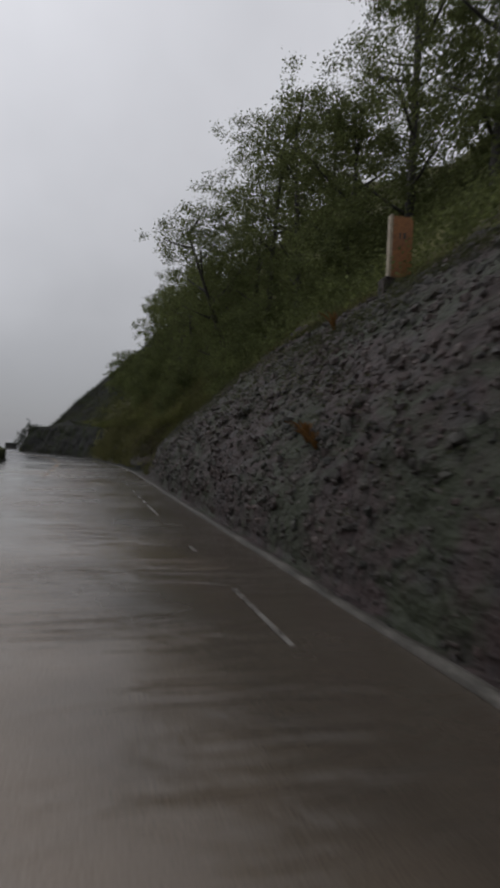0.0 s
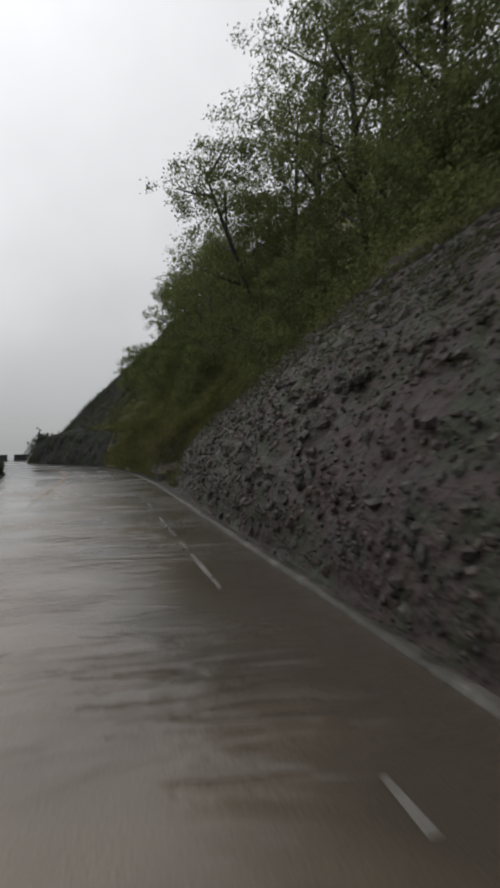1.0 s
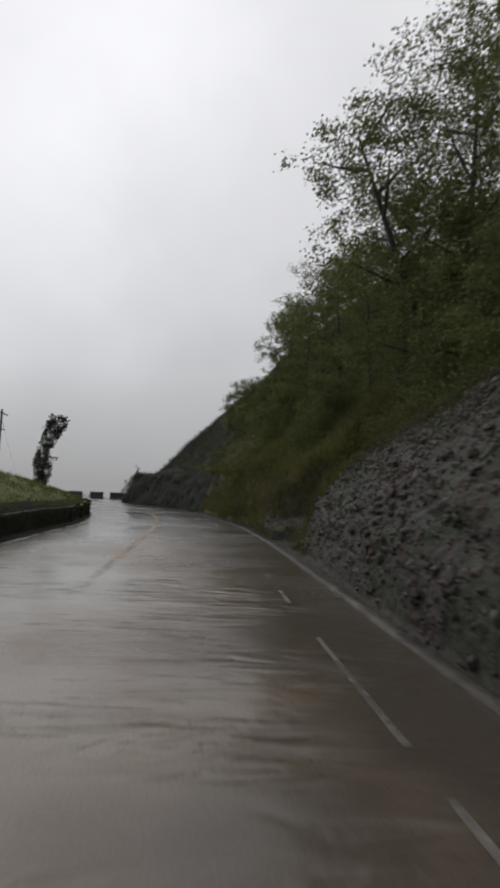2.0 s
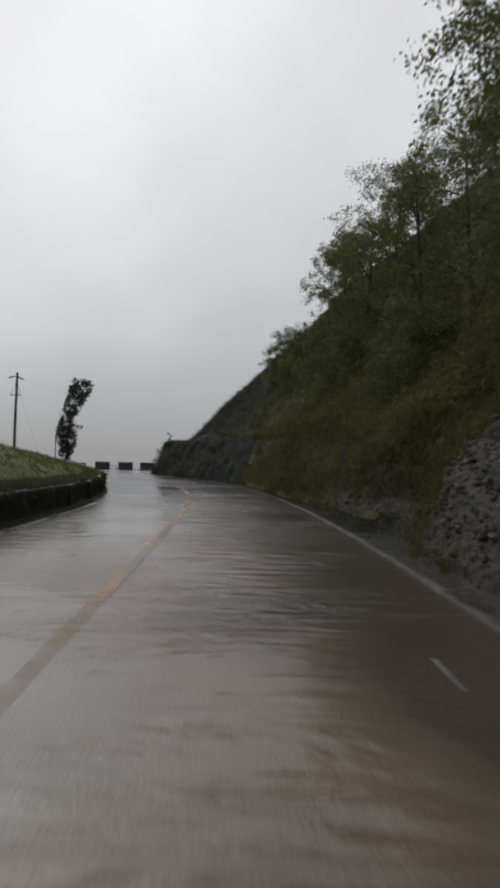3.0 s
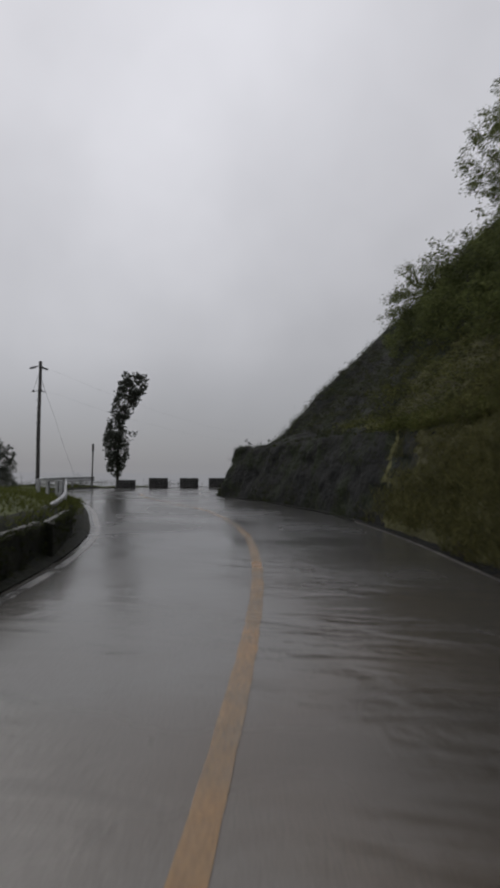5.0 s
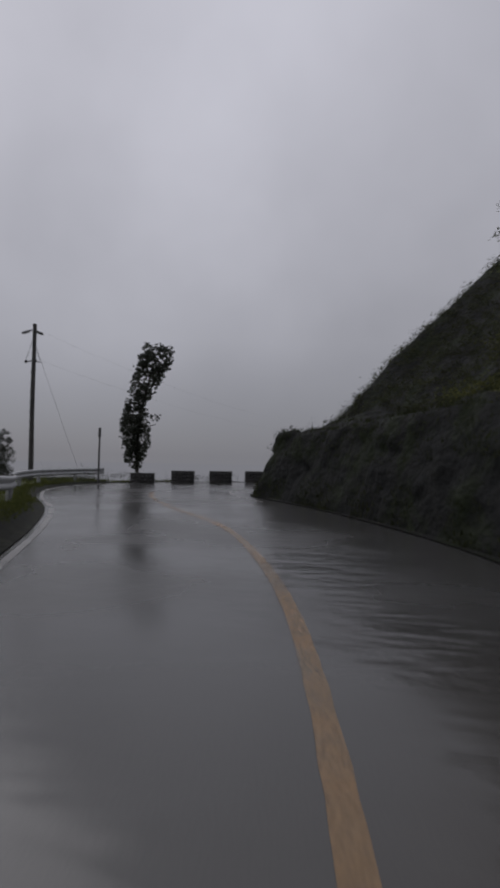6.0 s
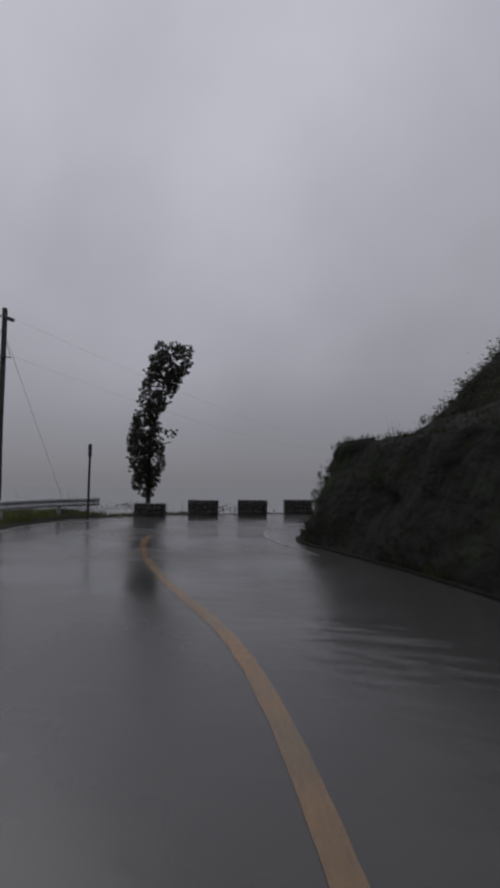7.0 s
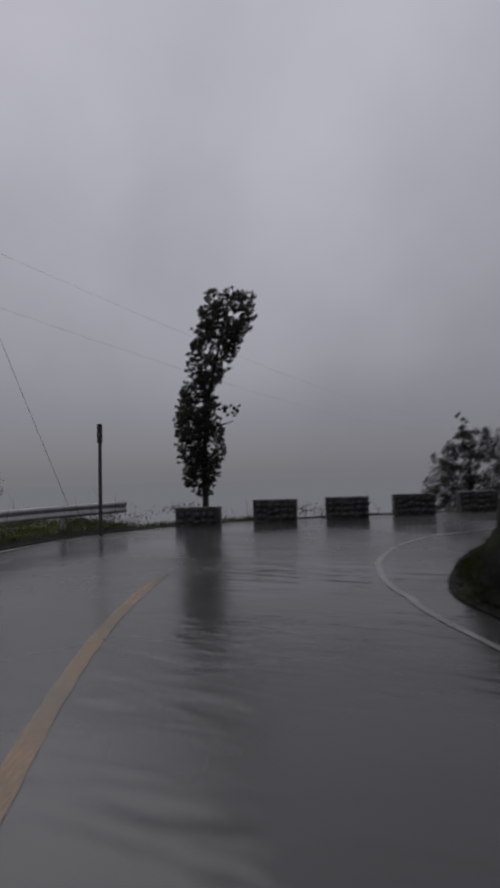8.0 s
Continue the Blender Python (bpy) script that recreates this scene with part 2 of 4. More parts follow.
    L(both.outputs[0], summed.inputs[0])
    L(surge.outputs[0], summed.inputs[1])
    L(summed.outputs[0], bump.inputs["Height"])
    L(bump.outputs["Normal"], b.inputs["Normal"])
    b.inputs["IOR"].default_value = 1.5
    return m


M_ROAD = wet_road_material()
M_WHITE = material("worn_white_paint", [(0.08, 0.073, 0.065), (0.12, 0.112, 0.10), (0.24, 0.23, 0.21)], 1.6, (0.18, 0.4), 0.2, 40)
M_YELLOW = material("worn_yellow_paint", [(0.20, 0.155, 0.10), (0.32, 0.20, 0.095), (0.44, 0.23, 0.078)], 0.7, (0.12, 0.32), 0.2, 40)
yn = M_YELLOW.node_tree
y_co = yn.nodes.new("ShaderNodeTexCoord")
y_sep = yn.nodes.new("ShaderNodeSeparateXYZ")
y_bury = yn.nodes.new("ShaderNodeMapRange")
y_bury.interpolation_type = "SMOOTHSTEP"
y_bury.inputs["From Min"].default_value, y_bury.inputs["From Max"].default_value = 17.0, 27.0
y_bury.inputs["To Min"].default_value, y_bury.inputs["To Max"].default_value = -0.25, 0.75
y_spot = yn.nodes.new("ShaderNodeTexNoise")
y_spot.inputs["Scale"].default_value, y_spot.inputs["Detail"].default_value = 2.6, 6.0
y_show = yn.nodes.new("ShaderNodeMath")
y_show.operation, y_show.use_clamp = "ADD", True
yn.links.new(y_co.outputs["Object"], y_sep.inputs[0])
yn.links.new(y_sep.outputs["Y"], y_bury.inputs["Value"])
yn.links.new(y_co.outputs["Object"], y_spot.inputs["Vector"])
y_far = yn.nodes.new("ShaderNodeMapRange")
y_far.interpolation_type = "SMOOTHSTEP"
y_far.inputs["From Min"].default_value, y_far.inputs["From Max"].default_value = 57.2, 60.2
y_far.inputs["To Min"].default_value, y_far.inputs["To Max"].default_value = 0.0, -1.1
y_sum = yn.nodes.new("ShaderNodeMath")
yn.links.new(y_sep.outputs["Y"], y_far.inputs["Value"])
yn.links.new(y_bury.outputs["Result"], y_sum.inputs[0])
yn.links.new(y_far.outputs["Result"], y_sum.inputs[1])
yn.links.new(y_sum.outputs[0], y_show.inputs[0])
yn.links.new(y_spot.outputs["Fac"], y_show.inputs[1])
y_worn = yn.nodes.new("ShaderNodeMapRange")
y_worn.inputs["From Min"].default_value, y_worn.inputs["From Max"].default_value = 0.35, 1.0
y_worn.inputs["To Max"].default_value = 0.76
yn.links.new(y_show.outputs[0], y_worn.inputs["Value"])
yn.links.new(y_worn.outputs["Result"], yn.nodes["Principled BSDF"].inputs["Alpha"])
M_LINE = material("white_edge_paint", [(0.11, 0.108, 0.102), (0.22, 0.215, 0.205), (0.38, 0.37, 0.355)], 1.4, (0.2, 0.45), 0.2, 40)
M_CURB = material("wet_concrete", [(0.022, 0.020, 0.016), (0.066, 0.061, 0.053), (0.15, 0.14, 0.125)], 2.2, (0.5, 0.8), 0.5, 25, sheen=0.25)
M_GRAVEL = material("conglomerate_cut", [(0.008, 0.007, 0.007), (0.024, 0.018, 0.018), (0.045, 0.031, 0.030), (0.029, 0.024, 0.022), (0.070, 0.058, 0.054)], 1.7, (0.5, 0.8), 1.0, 7.0, sheen=0.25, bump_dist=0.10, film=((0.029, 0.034, 0.020), 0.75, 0.45, 0.60))
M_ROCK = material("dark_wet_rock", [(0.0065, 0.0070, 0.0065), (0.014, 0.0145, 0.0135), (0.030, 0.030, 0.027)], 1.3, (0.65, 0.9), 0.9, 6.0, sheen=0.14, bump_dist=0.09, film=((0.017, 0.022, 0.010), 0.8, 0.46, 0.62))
M_FACE = material("weathered_rock_face", [(0.012, 0.011, 0.009), (0.036, 0.030, 0.024), (0.060, 0.048, 0.040), (0.13, 0.105, 0.09)], 1.5, (0.5, 0.8), 1.0, 6.0, sheen=0.3, bump_dist=0.09, film=((0.046, 0.042, 0.018), 0.9, 0.50, 0.64))
M_EDGE = material("black_wet_stone", [(0.009, 0.010, 0.008), (0.024, 0.025, 0.018), (0.055, 0.055, 0.042)], 2.0, (0.7, 0.9), 0.8, 9.0, sheen=0.15, bump_dist=0.05)
M_SOIL = material("grassy_soil", [(0.050, 0.046, 0.024), (0.090, 0.088, 0.038), (0.140, 0.136, 0.058)], 0.45, (0.75, 0.95), 0.7, 6.0, sheen=0.2, bump_dist=0.08)
M_GRASS = leaf_material("grass_blade", (0.070, 0.072, 0.026), (0.142, 0.140, 0.052))
M_STRAW = leaf_material("rank_olive_grass", (0.064, 0.064, 0.026), (0.140, 0.134, 0.052))
M_SLOPE = leaf_material("slope_fern", (0.074, 0.082, 0.028), (0.168, 0.172, 0.062))
M_STALK = leaf_material("dry_hanging_stem", (0.050, 0.040, 0.030), (0.150, 0.118, 0.092))
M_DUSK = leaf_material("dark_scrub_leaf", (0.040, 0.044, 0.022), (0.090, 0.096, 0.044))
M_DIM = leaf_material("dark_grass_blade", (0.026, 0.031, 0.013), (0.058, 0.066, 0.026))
M_BANK = leaf_material("bank_grass", (0.072, 0.084, 0.022), (0.125, 0.138, 0.040))
M_TURF = material("wet_turf", [(0.055, 0.065, 0.018), (0.095, 0.11, 0.03), (0.13, 0.145, 0.042)], 0.7, (0.75, 0.95), 0.6, 9.0)
M_LEAF = leaf_material("dark_leaf", (0.070, 0.083, 0.034), (0.168, 0.190, 0.070))
M_LEAF_FAR = leaf_material("tree_leaf", (0.044, 0.049, 0.041), (0.098, 0.105, 0.086))
M_BARK = material("wet_bark", [(0.016, 0.014, 0.012), (0.042, 0.036, 0.030)], 4.0, (0.6, 0.85), 0.7, 30)
M_BLOCK = material("mossy_masonry", [(0.018, 0.018, 0.017), (0.045, 0.044, 0.041), (0.12, 0.115, 0.105)], 3.5, (0.45, 0.75), 0.6, 18)
M_RUBBLE = material("set_field_stone", [(0.020, 0.020, 0.020), (0.045, 0.044, 0.042), (0.11, 0.107, 0.10)], 5.0, (0.4, 0.7), 0.5, 22)
M_TOP = material("worn_pale_mortar", [(0.035, 0.035, 0.032), (0.10, 0.098, 0.092), (0.20, 0.195, 0.18)], 3.0, (0.4, 0.7), 0.5, 20)
M_COPING = material("wet_coping_concrete", [(0.02, 0.022, 0.016), (0.06, 0.06, 0.05), (0.17, 0.165, 0.15)], 2.0, (0.3, 0.6), 0.4, 25)
M_STEEL = material("galvanised_steel", [(0.28, 0.285, 0.29), (0.48, 0.485, 0.49)], 2.0, (0.35, 0.55), 0.1, 30, metal=0.6)
M_POLE = material("weathered_pole", [(0.030, 0.028, 0.027), (0.085, 0.080, 0.075)], 2.0, (0.6, 0.8), 0.3, 30)
M_STONE = material("loose_stone", [(0.018, 0.017, 0.015), (0.050, 0.036, 0.033), (0.037, 0.038, 0.031), (0.102, 0.095, 0.088)], 0.7, (0.4, 0.75), 0.4, 20, island=0.65, sheen=0.3)
M_ORANGE = material("faded_orange_paint", [(0.14, 0.055, 0.018), (0.26, 0.105, 0.028)], 2.0, (0.4, 0.6), 0.2, 25)
M_LIT_EDGE = material("sky_lit_edge", [(0.22, 0.18, 0.12), (0.38, 0.33, 0.25)], 3.0, (0.5, 0.7), 0.2, 25)
M_DARK = material("black_paint", [(0.012, 0.012, 0.012), (0.03, 0.03, 0.03)], 3.0, (0.4, 0.6), 0.0)
# emission set to the horizon sky's colour, so the haze is a self-lit surface
m_mist_glow = bpy.data.materials.new("mist_backdrop_glow")
m_mist_glow.use_nodes = True
mn = m_mist_glow.node_tree
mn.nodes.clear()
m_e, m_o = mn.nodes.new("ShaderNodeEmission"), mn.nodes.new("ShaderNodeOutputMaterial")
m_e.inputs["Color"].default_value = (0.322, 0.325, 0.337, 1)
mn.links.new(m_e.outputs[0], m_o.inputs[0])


# ---- helpers for building ----
def part(name, bm, mat, parent=None, label="", smooth=False):
    me = bpy.data.meshes.new(name)
    bm.to_mesh(me)
    bm.free()
    me.materials.append(mat)
    if smooth:
        for p in me.polygons:
            p.use_smooth = True
    ob = new(name, me)
    ob.parent = parent
    return tagged(ob, label)


def sheet(name, verts, faces, mats, index=None, parent=None, uvs=None, smooth=True):
    me = bpy.data.meshes.new(name)
    me.from_pydata([tuple(v) for v in verts], [], [tuple(f) for f in faces])
    for m in mats:
        me.materials.append(m)
    if index is not None:
        me.polygons.foreach_set("material_index", np.asarray(index, dtype=np.int32))
    me.polygons.foreach_set("use_smooth", np.full(len(me.polygons), smooth))
    if uvs is not None:
        layer = me.uv_layers.new(name="UVMap")
        loops = np.empty(len(me.loops), dtype=np.int32)
        me.loops.foreach_get("vertex_index", loops)
        layer.data.foreach_set("uv", np.asarray(uvs, dtype=np.float32)[loops].ravel())
    me.update()
    ob = new(name, me)
    ob.parent = parent
    return ob


def thing(name, at, label, category, group="", turn=0.0):
    e = new(name)
    e.matrix_world = pose(*at, 0, 0, turn)
    e.empty_display_size = 0.2
    return tagged(e, label, category, group)


def grid_faces(rows, cols):
    a = np.arange(rows * cols).reshape(rows, cols)
    return np.stack([a[:-1, :-1], a[:-1, 1:], a[1:, 1:], a[1:, :-1]], -1).reshape(-1, 4)


def spline(points, per):
    """Catmull-Rom through the points, per samples a stretch."""
    p = np.asarray(points, float)
    p = np.vstack([2 * p[0] - p[1], p, 2 * p[-1] - p[-2]])
    out = []
    for k in range(1, len(p) - 2):
        for t in np.arange(per) / per:
            a, b, c, d = p[k - 1], p[k], p[k + 1], p[k + 2]
            out.append(0.5 * (2 * b + (c - a) * t + (2 * a - 5 * b + 4 * c - d) * t * t + (3 * b - a - 3 * c + d) * t ** 3))
    out.append(p[-2])
    return np.array(out)


def fbm(x, y, z=0.0, octaves=4):
    v, amp = 0.0, 1.0
    for k in range(octaves):
        v += amp * noise.noise(Vector((x, y, z + 7.3 * k)))
        x, y, z, amp = x * 2.03, y * 2.03, z * 2.03, amp * 0.5
    return v


# ---- the plan: left edge, centre line and foot of the hillside, station by station ----
CENTRE = [(-1.25, -40), (-1.25, -20), (-1.25, 0), (-1.25, 15), (-1.2, 22), (-1.1, 28), (-1.1, 33), (-1.4, 38), (-2.1, 42.5), (-3.2, 46.3),
          (-4.6, 49.6), (-6.58, 52.6), (-8.15, 55.3), (-9.2, 57.7), (-9.95, 60.4), (-9.8, 63), (-8.6, 65.6), (-6.5, 67.3), (-3.5, 68.2), (2, 68.3), (12, 66)]
LEFT = [(-4.15, -40), (-4.15, -20), (-4.15, 0), (-4.15, 15), (-4.08, 22.5), (-3.95, 28.5), (-3.86, 33), (-4.3, 37.7), (-5.24, 41.65), (-6.57, 44.95),
        (-8.03, 48.2), (-9.75, 51.4), (-11.9, 54.5), (-13.75, 57.9), (-14.45, 61), (-14.0, 63.8), (-12.4, 66.4), (-9.6, 68.6), (-5.5, 71), (2, 72), (12, 70)]
RIGHT = [(2.45, -40), (2.45, -20), (2.45, 0), (2.45, 15), (2.48, 22), (2.45, 28), (2.2, 33.4), (1.75, 38.4), (1.0, 43.6), (-0.1, 47.9),
         (-1.5, 51.3), (-2.9, 54.05), (-4.35, 56.4), (-5.6, 58.4), (-5.75, 60.4), (-5.55, 62.3), (-5.0, 63.9), (-4.0, 64.8), (-2.7, 65.6), (2, 65.6), (12, 63)]
RIDGE = [(30, -38), (30, -18), (30, 3), (30, 18), (30, 25), (30, 31), (30, 36), (29, 40.5), (27, 45), (24, 49),
         (22, 52.4), (20, 55), (18, 57.3), (17, 59), (16.5, 60.5), (16, 61.7), (15.5, 62.5), (15, 63), (14.5, 63.3), (14, 63.4), (13, 62.5)]
# wall height, run of the wall, bench, rise of the slope above, part of the full height
FORM = [(5.2, 3.6, 0.4, 1.05, 1), (5.2, 3.6, 0.4, 1.05, 1), (5.2, 3.6, 0.4, 1.05, 1), (4.6, 3.2, 0.4, 1.05, 1), (3.6, 2.6, 0.4, 1.1, 1), (2.6, 1.5, 0.5, 1.1, 1),
        (2.35, 1.2, 0.8, 1.1, 1), (2.5, 1.2, 0.7, 1.15, 1), (2.5, 1.0, 0.8, 1.2, 1), (2.5, 0.8, 1.0, 1.25, 1), (2.5, 0.7, 1.3, 1.22, 1), (2.4, 0.8, 1.6, 1.2, 0.96),
        (2.3, 0.9, 1.8, 1.2, 0.94), (2.3, 0.9, 1.8, 1.15, 0.9), (0.4, 1.5, 1.9, 1.0, 0.5), (0.35, 1.6, 2.0, 0.9, 0.35), (0.3, 1.5, 2.0, 0.9, 0.2), (0.3, 1.5, 1.7, 1.0, 0.12),
        (0.3, 1.5, 1.7, 1.0, 0.1), (0.3, 1.5, 1.7, 1.0, 0.1), (0.3, 1.5, 1.7, 1.0, 0.1)]
PER = 40
C, LE, RI, KR, FO = (spline(p, PER) for p in (CENTRE, LEFT, RIGHT, RIDGE, FORM))
N = len(C)

# ---- the flooded road, one sheet from edge to edge ----
COLS = 21
rv, ruv = [], []
for k in range(N):
    for c in range(COLS):
        f = c / (COLS - 1)
        q = LE[k] + (C[k] - LE[k]) * f * 2 if f <= 0.5 else C[k] + (RI[k] - C[k]) * (f * 2 - 1)
        if c in (0, COLS - 1):
            q = q + (q - C[k]) / np.linalg.norm(q - C[k]) * 0.30
        rv.append((q[0], q[1], 0.0))
        ruv.append((f, k / N))
road = sheet("road", rv, grid_faces(N, COLS), [M_ROAD], uvs=ruv)
tagged(road, "wet grey asphalt road flooded with brown muddy water", "road", kind="structure")


def strip(name, line_a, line_b, z, mat, gaps=None, rough=0.012):
    """A thin painted line between two lines of the plan, with ragged edges; gaps(k) leaves stretches out."""
    v, fc = [], []
    for k in range(len(line_a)):
        r = rough * noise.noise(Vector((line_a[k][1] * 3, line_a[k][0] * 3, 2.0)))
        d = (line_b[k] - line_a[k])
        d = d / max(1e-6, np.linalg.norm(d)) * r
        v += [(*(line_a[k] - d), z), (*(line_b[k] + d), z)]
        if k and not (gaps and gaps(k)):
            fc.append((2 * k - 2, 2 * k - 1, 2 * k + 1, 2 * k))
    used = {k: n for n, k in enumerate(sorted({k for f in fc for k in f}))}
    return sheet(name, [v[k] for k in used], [tuple(used[k] for k in f) for f in fc], [mat])


def beside(line, other, d):
    """The line shifted d metres towards the other one."""
    w = other - line
    return line + w / np.linalg.norm(w, axis=1)[:, None] * d


def drowned(k):
    """Where silt and deep water cover the centre line."""
    return C[k][1] < 15.0 or k > 14.4 * PER and noise.noise(Vector((k * 0.11, 4.0, 0.0))) > -0.35 + 0.3 * (15.2 - k / PER)


yellow = strip("centre_line", beside(C, LE, 0.075), beside(C, RI, 0.075), 0.005, M_YELLOW, gaps=drowned)
tagged(yellow, "worn yellow centre line under thin water", "road marking", kind="structure")
wl_left = strip("edge_line", beside(LE, C, 0.10), beside(LE, C, 0.22), 0.005, M_LINE)
tagged(wl_left, "white painted edge line of the road", "road marking", kind="structure")
shoulder = np.interp(np.arange(N), [0, 5 * PER, 9 * PER, 13 * PER, 14 * PER, 15 * PER, N], [0.85, 0.85, 0.8, 0.45, 1.05, 1.3, 1.3])[:, None]
toward = (C - RI) / np.linalg.norm(C - RI, axis=1)[:, None]
broad = np.interp(np.arange(N), [0, 11 * PER, 13 * PER, N], [0.055, 0.055, 0.09, 0.09])[:, None]
wr_a, wr_b = RI + toward * shoulder, RI + toward * (shoulder + broad)
SEEN = [(4.0, 5.6), (7.6, 8.3), (11.4, 14.2), (14.8, 17.2), (19.0, 19.8), (20.9, 21.5), (33.9, 35.5), (56.0, 90.0)]
wl_bend = strip("edge_line", wr_a[12 * PER:], wr_b[12 * PER:], 0.005, M_LINE)
tagged(wl_bend, "white painted edge line round the bend", "road marking", kind="structure")
wl_right = strip("edge_line", wr_a[:12 * PER + 1], wr_b[:12 * PER + 1], 0.005, M_WHITE, gaps=lambda k: not any(a < wr_a[k][1] < b for a, b in SEEN))
tagged(wl_right, "worn white edge line partly under mud", "road marking", kind="structure")

# ---- concrete gutter edge at the foot of the cut ----
k0, k1 = 0, int(8.6 * PER)
cv = []
prof = [(0.055, 0.0), (0.045, 0.035), (0.015, 0.055), (-0.03, 0.05), (-0.07, 0.035), (-0.12, 0.015)]
for k in range(k0, k1):
    h = 0.8 + 0.5 * noise.noise(Vector((RI[k][1] * 0.5, 0, 9))) + 0.35 * noise.noise(Vector((RI[k][1] * 4.0, 2, 9)))
    h *= 1 - 0.75 * min(1.0, max(0.0, (k - 4.6 * PER) / (2.2 * PER)))
    for a, z in prof:
        q = RI[k] + toward[k] * a
        cv.append((q[0], q[1], z * h + 0.002))
curb = sheet("kerb", cv, grid_faces(k1 - k0, len(prof)), [M_CURB])
tagged(curb, "low wet concrete gutter kerb below the cut slope", "kerb", kind="structure")

# ---- the hillside ----
def height(d, form, steep):
    hw, run, bench, rise, full = form
    if d < 0.2:
        z = 0.02
    elif d < 0.2 + run:
        z = 0.02 + hw * ((d - 0.2) / run) ** steep
    elif d < 0.2 + run + bench:
        z = hw + 0.3 * (d - 0.2 - run) / bench
    else:
        e = d - 0.2 - run - bench
        z = hw + 0.3 + full * rise * e * (1 - 0.006 * e)
    return z


DS = np.concatenate([[0.0, 0.1, 0.17], 0.2 + 6.3 * np.linspace(0, 1, 68)[:-1] ** 1.7, np.arange(6.5, 12, 0.3), np.linspace(12, 24, 16), [30, 40, 55, 75, 100, 120]])
hv = []
ks = []
for k in range(int(0.3 * PER), 19 * PER):
    step = np.linalg.norm(RI[k] - RI[ks[-1]]) if ks else 9
    if step > 0.12:
        ks.append(k)
HS = []
for i in range(len(ks) - 1):
    a, b = ks[i], ks[i + 1]
    gap = np.linalg.norm(RI[b] - RI[a])
    for j in range(max(1, int(round(gap / 0.16)))):
        f = j / max(1, int(round(gap / 0.16)))
        HS.append(a + (b - a) * f)


def at(arr, s):
    k = min(int(s), len(arr) - 2)
    return arr[k] + (arr[k + 1] - arr[k]) * (s - k)


def hill_point(s, d):
    if d > 24:
        x, y, z, wall, near = hill_point(s, 24.0)
        e = d - 24
        return x + 0.99 * e, y + 0.12 * e, max(-45.0, z + 0.25 * e - 0.013 * e * e), wall, near
    r, kr, form = at(RI, s), at(KR, s), at(FO, s)
    w = (kr - r) / np.linalg.norm(kr - r)
    q = r + w * d
    steep = np.interp(r[1], [22.0, 26.0, 28.0, 32.5, 35.0, 47.0, 52.0], [0.56, 0.50, 0.40, 0.40, 0.75, 0.92, 0.92])
    z = height(d, form, steep)
    wall = 0.2 < d < 0.35 + form[1]
    near = s < 5.05 * PER
    # the stony cut ends in a rounded shoulder; beyond it a gully, a rock buttress and a second gully
    set_back = np.interp(r[1] + 0.35 * noise.noise(Vector((r[1], z * 0.8, 2.0))), [12, 15, 18, 20, 22, 24, 26, 27, 28, 28.8, 31, 33.5, 35, 38], [0, -0.12, 0.03, 0.15, 0.30, 0.42, 0.60, 1.25, 1.2, 0.22, 0.2, 0.58, 0.5, 0.0])
    q = q + w * set_back * min(1.0, max(0.0, (d - 0.12) / 0.15)) * (1.0 if d < 4 else max(0.0, 1 - (d - 4) / 2))
    if d > 0.15:
        fade = min(1.0, (d - 0.15) / 0.3)
        if wall and near:
            n1 = 0.28 * fbm(q[0] * 0.5, q[1] * 0.5, z * 0.5, 3) + 0.16 * fbm(q[0] * 2.2, q[1] * 2.2, z * 2.2, 3)
            crack = noise.voronoi(Vector((q[0] * 2.3, q[1] * 2.3, z * 2.3)))[0]
            n1 -= 0.34 * min(0.42, crack[1] - crack[0]) - 0.06
        elif wall:
            n1 = 0.36 * fbm(q[0] * 0.8, q[1] * 0.8, z * 0.6, 3) + 0.14 * fbm(q[0] * 2.2, q[1] * 2.2, z * 1.6, 3)
            crack = noise.voronoi(Vector((q[0] * 1.7, q[1] * 1.7, z * 1.3)))[0]
            n1 -= 0.36 * min(0.42, crack[1] - crack[0]) - 0.07
            # upright ribs worn into the buttress
            rib = max(0.0, 1 - abs(r[1] - 30.5) / 3.5)
            n1 += 0.42 * rib * abs(noise.noise(Vector((q[1] * 2.1, z * 0.45, 5.0)))) - 0.10 * rib
        else:
            n1 = 0.45 * fbm(q[0] * 0.35, q[1] * 0.35, 4.0, 3) + 0.08 * fbm(q[0] * 2.0, q[1] * 2.0, 1.0, 2)
        q = q + w * n1 * fade * (0.7 if wall else 0.2)
        z = max(0.02, z + n1 * fade * (0.35 if wall else 0.9))
    return q[0], q[1], z, wall, near


flags = []
for s in HS:
    for d in DS:
        x, y, z, wall, near = hill_point(s, d)
        hv.append((x, y, z))
        green = fbm(x * 0.5, y * 0.5, z * 0.5, 3)
        if wall and near:
            m = 0
        elif wall:
            grassy = 5.95 * PER < s + 24 * green < 8.3 * PER
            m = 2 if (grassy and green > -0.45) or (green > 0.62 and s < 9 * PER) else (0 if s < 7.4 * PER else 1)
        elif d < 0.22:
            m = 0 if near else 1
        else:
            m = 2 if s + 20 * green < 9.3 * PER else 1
        if wall and 4.95 * PER < s + 8 * green < 6.0 * PER and z > 0.15 + 0.3 * green:
            m = 3
        flags.append(m)
